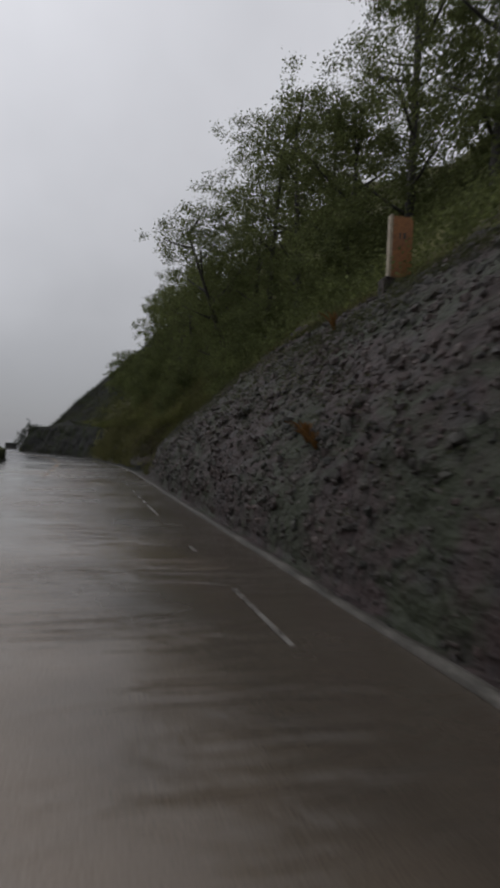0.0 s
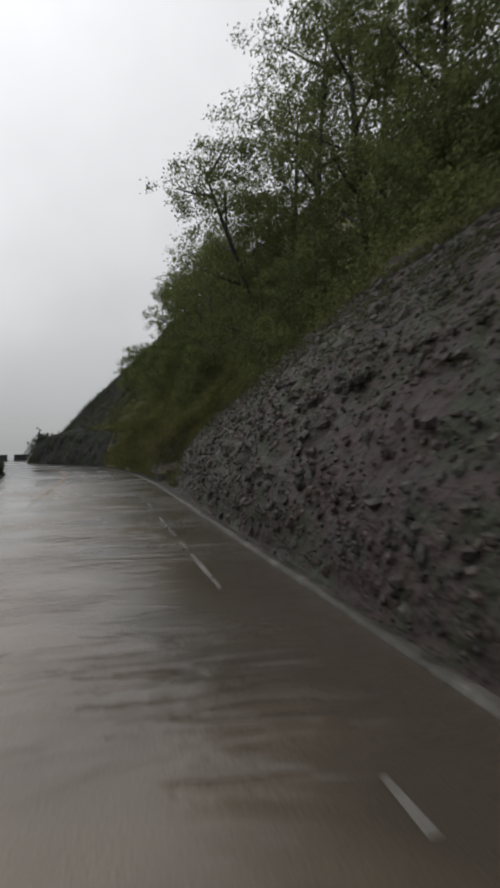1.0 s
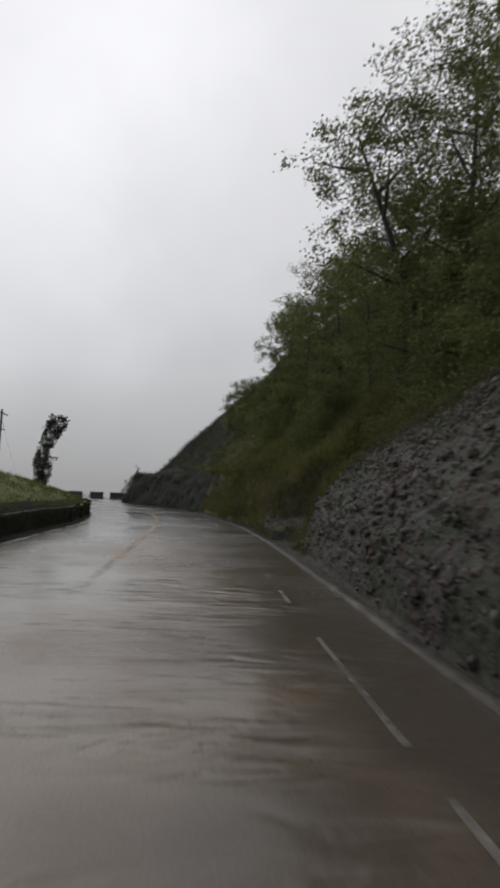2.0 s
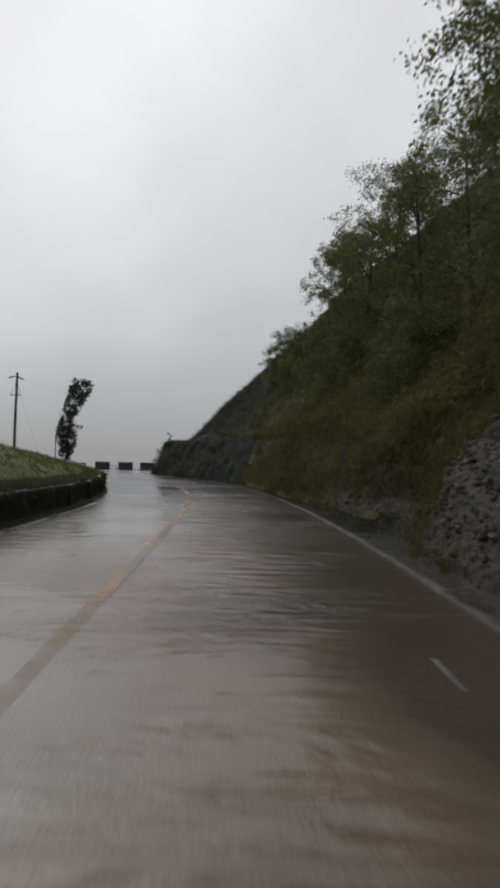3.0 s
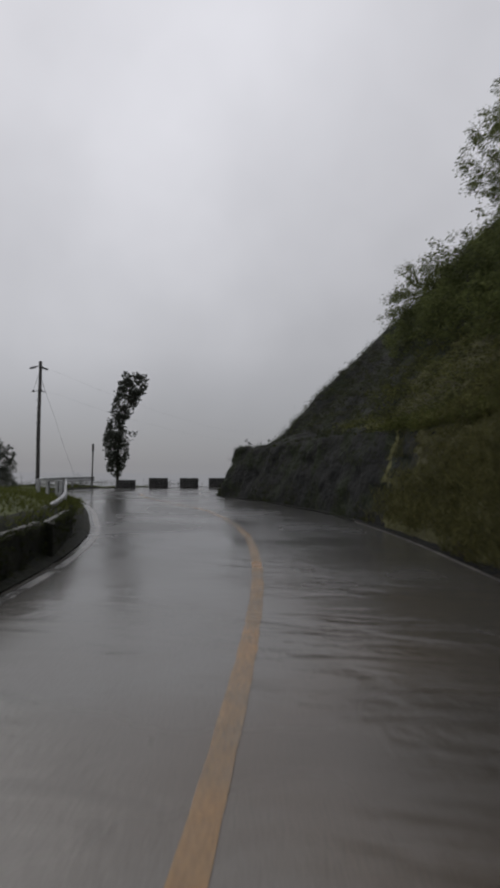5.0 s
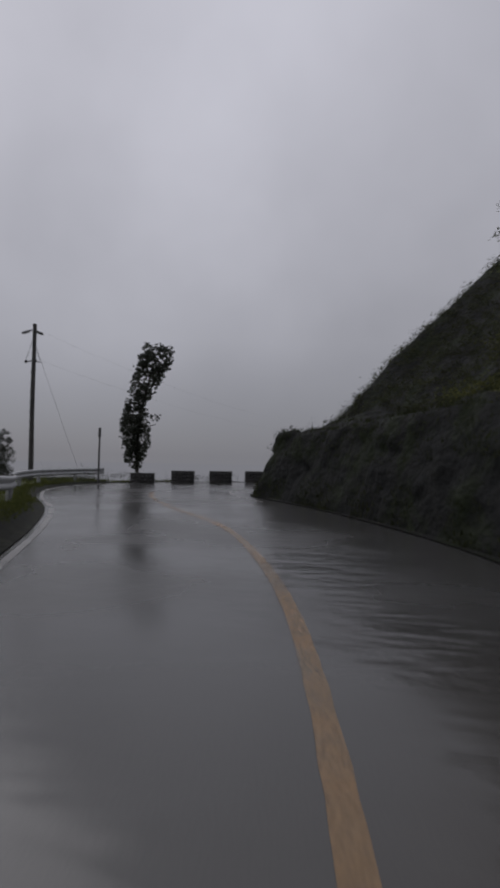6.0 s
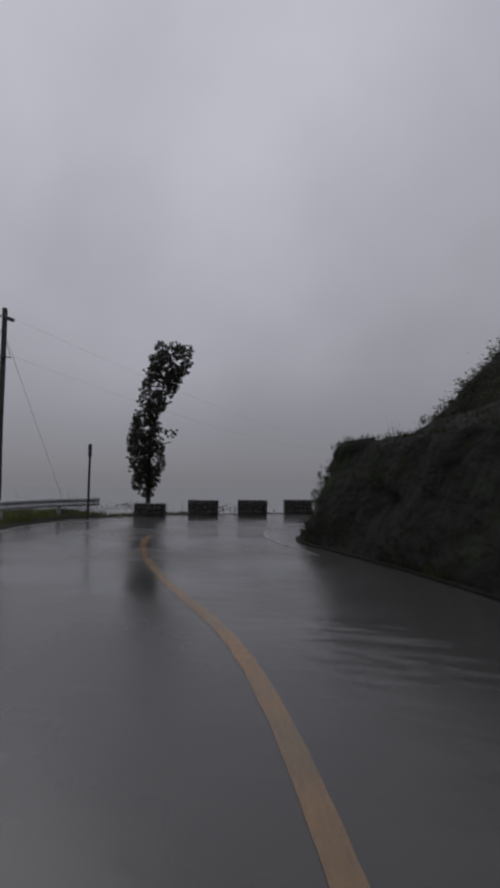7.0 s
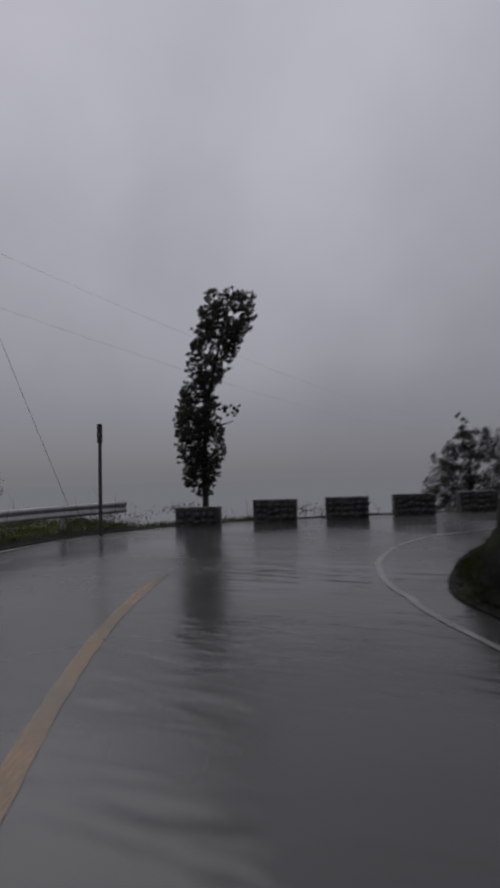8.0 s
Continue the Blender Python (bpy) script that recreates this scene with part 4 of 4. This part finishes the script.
# ---- valley side: bent tree, shrub tree, pole, sign post, masonry blocks, guard rail ----
def bent_tree():
    """Leaning trunk; the crown's two edges are given by height: close-leaved below, open and one-sided above."""
    trunk = [(0, 0, -0.6), (0.02, 0, 0.6), (0.02, 0, 1.6), (0.04, 0, 2.7), (0.16, 0, 3.9), (0.42, 0, 5.1), (0.72, 0, 6.3), (0.98, 0, 7.5)]
    limbs = [(0.47, (0.95, 0.1, 0.05), 1.05), (0.5, (-0.8, 0.3, 0.4), 0.8), (0.62, (-0.7, -0.3, 0.6), 0.7), (0.68, (0.9, 0.3, 0.45), 0.8), (0.76, (0.9, -0.2, 0.5), 0.9), (0.84, (0.8, 0.3, 0.6), 0.9), (0.86, (-0.6, 0.4, 0.7), 0.7), (0.36, (-0.7, 0.5, 0.3), 0.7), (0.32, (0.8, -0.4, 0.3), 0.7)]
    r = np.random.default_rng(11)
    level = [0.45, 1.0, 2.0, 2.9, 3.6, 4.4, 5.2, 6.0, 6.9, 7.6, 8.1]
    west = [-0.25, -0.70, -0.92, -0.95, -1.05, -0.72, -0.52, -0.32, -0.18, 0.02, 0.55]
    east = [0.12, 0.38, 0.78, 0.72, 0.66, 0.46, 0.95, 1.45, 1.85, 2.05, 1.85]
    crowns = []
    for z in np.arange(0.7, 8.0, 0.19):
        a, b = np.interp(z, level, west), np.interp(z, level, east)
        for _ in range(int((9 if z < 4.3 else 8) * (b - a)) + 1):
            x = r.uniform(a + 0.10, b - 0.10)
            if noise.noise(Vector((x * 1.9, z * 1.5, 3.0))) < (-0.38 if z < 4.3 else -0.16 if z < 6.2 else -0.42):
                continue
            crowns.append(((x, r.normal() * 0.24 * (b - a), z + r.normal() * 0.08), 0.25, 5))
    for x in np.arange(0.7, 1.2, 0.12):
        crowns.append(((x, 0.05, 3.72 + 0.06 * r.normal()), 0.22, 4))
    return make_tree("tall slender wind-bent tree with dark foliage behind the barrier", trunk, 0.13, limbs, crowns, 0.055, M_LEAF_FAR, dense=52)


tree = bent_tree()
tree.matrix_basis = pose(-14.95, 70.2, 0.08, 0, 0, 24)
shrub_limbs = [(0.3, (math.cos(a), math.sin(a), 0.9), 1.3) for a in np.arange(0, 6.2, 0.9)]
shrub_crowns = [((0.9 * math.cos(a) * k, 0.9 * math.sin(a) * k, z), 0.8, 22) for k, z, a0 in ((1.3, 0.3, 0.3), (1.45, 1.1, 0), (1.3, 1.9, 0.5), (0.75, 2.8, 1)) for a in np.arange(a0, a0 + 6.2, 1.25)]
airy = [((-1.7, 0.2, 0.2), 0.55, 14), ((-1.35, -0.3, 0.9), 0.6, 16), ((-0.95, 0.3, 1.6), 0.62, 16), ((-1.25, 0, 2.15), 0.4, 9), ((-0.55, -0.2, 2.5), 0.55, 15), ((-0.15, 0.2, 3.3), 0.5, 12),
        ((-0.2, 0, 3.85), 0.28, 5), ((0.35, -0.2, 2.9), 0.6, 16), ((0.95, 0.2, 2.9), 0.5, 12), ((1.3, -0.1, 2.2), 0.62, 17), ((0.3, 0.4, 1.9), 0.7, 18), ((-0.4, 0.5, 0.9), 0.75, 22), ((0.5, -0.4, 0.8), 0.8, 24),
        ((1.5, 0.2, 1.2), 0.75, 22), ((1.9, 0, 0.4), 0.7, 20), ((-0.8, -0.4, 0.2), 0.6, 18), ((0.6, 0.3, 0.0), 0.7, 20), ((2.3, 0.2, 1.6), 0.55, 13), ((1.9, -0.2, 2.6), 0.4, 8)]
shrub = make_tree("round dark roadside tree past the bend", [(0, 0, -1.2), (0.05, 0, 0.4), (0.0, 0.1, 1.4), (0.1, 0, 2.6)], 0.12, shrub_limbs, airy + [((c[0] * 0.8, c[1] - 0.3, c[2] * 0.85), r_, n + 4) for c, r_, n in airy], 0.066, M_LEAF_FAR, dense=62)
shrub.matrix_basis = pose(-6.2, 78.3, -0.3)
slope_shrub = make_tree("dark green shrub rooted in the steep slope", [(0, 0, -1.2), (0.05, 0, 0.4), (0.0, 0.1, 1.4), (0.1, 0, 2.6)], 0.08, shrub_limbs, shrub_crowns, 0.085, M_LEAF, "shrub", "shrubs on the slope")
slope_shrub.matrix_basis = pose(*(hill_at(station(24), 4.2) - (0, 0, 1.2)))
for n_, (y, d) in enumerate([(34.5, 3.4), (41.5, 3.8), (45.5, 4.6), (50, 5.4), (53.5, 6.4), (21, 4.2), (15, 5.0)]):
    b_ = copy_thing(slope_shrub, pose(*(hill_at(station(y), d) - (0, 0, 1.0)), 0, 0, n_ * 50))
    tagged(b_, "dark green shrub rooted in the steep slope", "shrub", "shrubs on the slope")
bush_tree = copy_thing(shrub, pose(-20.7, 63.0, -0.3, 0, 0, 80))
tagged(bush_tree, "dark leafy bush beyond the guard rail", "bush")


def utility_pole(where):
    t = thing("utility_pole", where, "weathered utility pole with short drooping cross-arms above the guard rail", "utility pole", turn=-14)
    mesh_part("shaft", tube([(0, 0, z) for z in np.linspace(-1.0, 7.35, 9)], np.linspace(0.12, 0.085, 9), 12), M_POLE, t, smooth=True)
    # two short arms that droop from the head, with clusters of insulators at their ends
    for side, fall in ((-1, 0.10), (1, 0.26)):
        arm = mesh_part("cross_arm", tube([(0.06 * side, -0.1, 7.12), (0.40 * side, -0.12, 7.12 - 0.5 * fall), (0.68 * side, -0.12, 7.12 - fall)], [0.035, 0.03, 0.025], 8), M_DARK, t)
        for x in (0.28, 0.42, 0.56):
            bm = bmesh.new()
            bmesh.ops.create_cone(bm, cap_ends=True, segments=10, radius1=0.065, radius2=0.04, depth=0.11, matrix=Matrix.Translation((x * side, -0.12, 7.11 - fall * x / 0.68)))
            part("insulator", bm, M_DARK, arm)
    low_arm = mesh_part("cross_arm", tube([(-0.5, -0.1, 5.64), (0.0, -0.11, 5.68), (0.55, -0.1, 5.58)], [0.018, 0.024, 0.018], 8), M_DARK, t)
    for x in (-0.36, 0.22):
        bm = bmesh.new()
        bmesh.ops.create_cone(bm, cap_ends=True, segments=10, radius1=0.06, radius2=0.05, depth=0.13, matrix=Matrix.Translation((x, -0.11, 5.68)))
        part("insulator", bm, M_DARK, low_arm)
    for x in (-0.42, 0.5):
        mesh_part("brace", tube([(0.07 * x, -0.08, 6.65), (x, -0.1, 5.65)], [0.009, 0.009], 6), M_DARK, t)
    bm = bmesh.new()
    bmesh.ops.create_cone(bm, cap_ends=True, segments=12, radius1=0.10, radius2=0.07, depth=0.08, matrix=Matrix.Translation((0, 0, 7.38)))
    part("cap", bm, M_POLE, t)
    for z in np.arange(2.0, 5.4, 0.45):
        bm = bmesh.new()
        box(bm, (0.26, 0.025, 0.025), (0, -0.09, z), 0.004)
        part("step_iron", bm, M_DARK, t)
    return t


pole = utility_pole((-16.57, 61.5, 0.0))
for x, z in ((0.56, 6.98), (0.22, 5.76)):
    c, s_ = math.cos(radians(14)), math.sin(radians(14))
    run_ = [(x * c - f * 60 * s_ * 0.6, -0.12 + f * 60, z + 4.0 * f * (f - 1)) for f in np.linspace(0, 1, 16)]
    mesh_part("wire", tube(run_, [0.0025] * 16, 5), M_DARK, pole)


stay_end = pole.matrix_basis.inverted() @ Vector((-14.85, 63.2, 0.1))
mesh_part("stay_wire", tube([(0, 0, 6.6), (stay_end.x * 0.5, stay_end.y * 0.5, 3.32), tuple(stay_end)], [0.005, 0.005, 0.005], 6), M_DARK, pole)


def marker_post(where):
    t = thing("marker_post", where, "thin dark roadside post with a black head", "post")
    mesh_part("stem", tube([(0, 0, -0.5), (0, 0, 0.9), (0.01, 0, 1.75)], [0.042, 0.042, 0.040], 10), M_POLE, t, smooth=True)
    bm = bmesh.new()
    box(bm, (0.105, 0.10, 0.46), (0.01, 0, 1.94), 0.015)
    part("head", bm, M_DARK, t, "black square head")
    bm = bmesh.new()
    box(bm, (0.095, 0.012, 0.06), (0.01, -0.052, 1.92), 0.003)
    part("band", bm, M_WHITE, t, "pale reflective band")
    return t


marker_post((-13.8, 62.75, 0.52))


def masonry_block(where, turn, seed, h=0.60):
    t = thing("barrier_block", where, "low mossy stone masonry barrier block at the road edge", "barrier block", "barrier blocks along the bend", turn)
    w, d = 1.28, 0.42
    bm = bmesh.new()
    box(bm, (w - 0.05, d - 0.05, h), (w / 2, 0, h / 2 - 0.01), 0.02)
    part("core", bm, M_BLOCK, t)
    r = np.random.default_rng(seed)
    for side in (-1, 1):
        x = 0.10
        while x < w - 0.16:
            wide = r.uniform(0.13, 0.24)
            z = 0.06
            while z < h - 0.13:
                tall = min(r.uniform(0.11, 0.20), h - 0.05 - z)
                bm = stone_shape(int(r.integers(1000)), 1.0)
                for v in bm.verts:
                    v.co = Vector((v.co.x * wide * 0.52, v.co.y * 0.045, v.co.z * tall * 0.52))
                bmesh.ops.translate(bm, verts=bm.verts, vec=(x + wide / 2 + r.uniform(-0.02, 0.02), side * (d / 2 - 0.012), z + tall / 2))
                part("stone", bm, M_RUBBLE, t, smooth=True)
                z += tall + 0.012
            x += wide + 0.012
    bm = bmesh.new()
    box(bm, (w - 0.01, d - 0.01, 0.07), (w / 2, 0, h + 0.004), 0.025)
    bmesh.ops.subdivide_edges(bm, edges=[e for e in bm.edges if e.calc_length() > 0.3], cuts=7, use_grid_fill=True)
    for v in bm.verts:
        v.co += Vector((0.010, 0.010, 0.016)) * noise.noise(v.co * 5 + Vector((seed, 0, 0)))
    part("coping", bm, M_TOP, t)
    return t


for n_, (x, y, a) in enumerate([(-13.35, 65.25, 16), (-11.58, 66.57, 14), (-9.78, 67.68, 17), (-8.07, 69.14, 22), (-6.3, 70.7, 26)]):
    masonry_block((x, y + 0.2, 0.0), a, n_, 0.47 if n_ == 0 else 0.60)


def guard_rail():
    t = thing("guard_rail", (0, 0, 0), "galvanised steel guard rail along the grassy road edge", "guard rail")
    k0, k1 = int(7.7 * PER), int(15.3 * PER)
    run = LE[k0:k1] + ln[k0:k1] * np.interp(np.arange(k0, k1), [7.7 * PER, 9.5 * PER, 11 * PER], [0.55, 0.66, 0.75])[:, None]
    lift = [min(bank_height(k, 0.75) - 0.03, np.interp(k, [7.7 * PER, 9.5 * PER, 11 * PER], [0.08, 0.3, 0.6])) - 0.09 for k in range(k0, k1)]
    prof_ = [(0.0, 0.45), (0.045, 0.48), (0.045, 0.54), (0.0, 0.58), (0.0, 0.62), (0.045, 0.66), (0.045, 0.72), (0.0, 0.75)]
    keep = [0]
    for k in range(1, len(run)):
        if np.linalg.norm(run[k] - run[keep[-1]]) > 0.4:
            keep.append(k)
    v = [(*(run[k] - ln[k0 + k] * a), z + lift[k]) for k in keep for a, z in prof_]
    beam = sheet("beam", v, grid_faces(len(keep), len(prof_)), [M_STEEL], parent=t)
    beam.modifiers.new("thickness", "SOLIDIFY").thickness = 0.006
    last = None
    for k in keep:
        if last is None or np.linalg.norm(run[k] - last) > 2.6:
            last = run[k]
            bm = bmesh.new()
            box(bm, (0.10, 0.14, 1.0), (last[0] + ln[k0 + k][0] * 0.08, last[1] + ln[k0 + k][1] * 0.08, 0.22 + lift[k]), 0.01)
            part("post", bm, M_STEEL, t)


guard_rail()


def retaining_wall():
    """Low wall in sections along the foot of the bank, each with a coping slab, stepping along the curve."""
    t = thing("retaining_wall", (0, 0, 0), "low dark stone retaining wall with wet coping under the grassy bank", "wall")
    hang = []
    r = np.random.default_rng(5)
    marks = [k for k in range(3 * PER, int(8.4 * PER))]
    first = marks[0]
    for k in marks:
        long = np.linalg.norm(LE[k] - LE[first])
        if long < 2.3:
            continue
        a, b = LE[first] + ln[first] * 0.26, LE[k] + ln[k] * 0.26
        mid = (a + b) / 2
        turn = math.atan2(b[1] - a[1], b[0] - a[0]) + radians(r.uniform(-0.6, 1.0) + (2.5 if k > 6.2 * PER else 0.0))
        top = bank_height(k, 0.42) - 0.04 + r.uniform(-0.015, 0.015)
        m = Matrix.Translation((mid[0], mid[1], 0)) @ Matrix.Rotation(turn, 4, "Z")
        for name, size, z, mat in (("section", (long - 0.004, 0.25, top + 0.16), top / 2 - 0.08, M_EDGE), ("coping", (long - 0.004, 0.11, 0.03), top + 0.016, M_COPING)):
            bm = bmesh.new()
            box(bm, size, (0, 0, z), 0.014)
            bmesh.ops.transform(bm, matrix=m, verts=bm.verts)
            part(name, bm, mat, t)
        side = Vector((math.sin(turn), -math.cos(turn), 0))
        for _ in range(int(long * 34)):
            f, low = r.uniform(-0.5, 0.5) * long, r.random() ** 1.6
            hang.append((*(Vector((mid[0], mid[1], 0)) + Vector((math.cos(turn), math.sin(turn), 0)) * f + side * (0.13 + 0.03 * r.random()))[:2], 0.05 + (top + 0.02) * (1 - low)))
        first = k
    hang = np.array(hang)
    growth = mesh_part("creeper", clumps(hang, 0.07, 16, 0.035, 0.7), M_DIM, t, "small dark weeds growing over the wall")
    growth["kind"] = "stuff"


retaining_wall()

# ---- plants on the valley side ----
tuft = []
while len(tuft) < 6000:
    s = rng.uniform(3.2 * PER, 16.4 * PER)
    d = 0.35 + rng.random() ** 1.3 * 4.5
    k = int(s)
    q = LE[k] + ln[k] * d
    tuft.append((q[0], q[1], bank_height(k, d)))
tuft = np.array(tuft)
tuft = np.repeat(tuft, 9, axis=0) + rng.normal(size=(len(tuft) * 9, 3)) * (0.12, 0.12, 0.02)
tagged(new("grass", quick_mesh("grass", *blades(tuft, 0.11, 0.5, 0.012), M_BANK)), "wet green grass on the bank beside the road", "grass", kind="stuff")
weeds = np.array([(x + rng.normal() * 0.8, y + rng.normal() * 0.8, 0.12 + rng.random() * 0.26) for x, y in [(-16.3, 61.5), (-15.6, 62.6), (-15.2, 63.6), (-16.8, 60.2), (-17.6, 59.2), (-14.9, 64.3)] for _ in range(9)])
tagged(new("weeds", quick_mesh("weeds", *clumps(weeds, 0.34, 80, 0.05, 0.6), M_LEAF_FAR)), "low tangled weeds behind the guard rail", "weeds", kind="stuff")
stems = np.repeat(weeds, 3, axis=0) + rng.normal(size=(len(weeds) * 3, 3)) * (0.3, 0.3, 0)
tagged(new("dry_weeds", quick_mesh("dry_weeds", *blades(stems[::3], 0.8, 0.3, 0.007), M_LEAF_FAR)), "thin dry stalks behind the guard rail", "weeds", kind="stuff")
base = np.array([(-15.6, 69.2), (-14.3, 68.9), (-12.2, 67.6), (-10.4, 68.6), (-8.6, 69.9), (-13.4, 66.3)])
sprig = np.array([(*(base[k % 6] + rng.normal(size=2) * 0.45), 0.0) for k in range(60)])
tagged(new("dry_weeds", quick_mesh("dry_weeds", *blades(sprig, 0.65, 0.45, 0.010), M_LEAF_FAR)), "thin weeds growing between the barrier blocks", "weeds", kind="stuff")
tips = sprig[::3] + (0.0, 0.0, 0.22)
tagged(new("weeds", quick_mesh("weeds", *clumps(tips, 0.22, 16, 0.07), M_LEAF_FAR)), "low leafy weeds between the barrier blocks", "weeds", kind="stuff")

# ---- growth on the buttress and along its ledge ----
roots = scatter(900, 27.8, 34.5, lambda s, d, f: 0.3 < d < 0.25 + f[1])
roots = np.repeat(roots, 5, axis=0) + rng.normal(size=(len(roots) * 5, 3)) * (0.05, 0.10, 0.10) - (0.07, 0.0, 0.0)
strand = blades(roots, -0.42, 0.16, 0.011)
tagged(new("dry_weeds", quick_mesh("dry_weeds", *strand, M_STALK)), "dry stems and roots hanging down the rock buttress", "weeds", kind="stuff")
sward = scatter(2600, 27, 47, lambda s, d, f: 0.15 + f[1] < d < 1.1 + f[1] + 0.5 * noise.noise(Vector((s * 0.05, 2, 6))))
sward[:, 2] += 0.10
tagged(new("grass", quick_mesh("grass", *clumps(sward, rng.uniform(0.14, 0.32, len(sward)), 30, 0.055, 0.55), M_BANK)), "fresh green grass on the ledge above the rock", "grass", kind="stuff")
verge_ = scatter(900, 24, 37, lambda s, d, f: d < 0.42 and noise.noise(Vector((s * 0.05, 4, 9))) > -0.25)
verge_ = verge_[verge_[:, 2] < 0.22] - (0.10, 0.0, -0.01)
tagged(new("weeds", quick_mesh("weeds", *clumps(verge_, rng.uniform(0.05, 0.13, len(verge_)), 22, 0.036, 0.5), M_STRAW)), "olive weeds along the gutter below the cut", "weeds", kind="stuff")
flank = scatter(700, 26.6, 29.6, lambda s, d, f: 0.25 < d < 0.4 + f[1])
flank = np.repeat(flank, 12, axis=0) + rng.normal(size=(len(flank) * 12, 3)) * (0.14, 0.14, 0.08) - (0.05, 0.0, 0.0)
tagged(new("grass", quick_mesh("grass", *blades(flank, 0.20, 0.8, 0.010), M_GRASS)), "yellow-green grass clothing the flank of the rock buttress", "grass", kind="stuff")
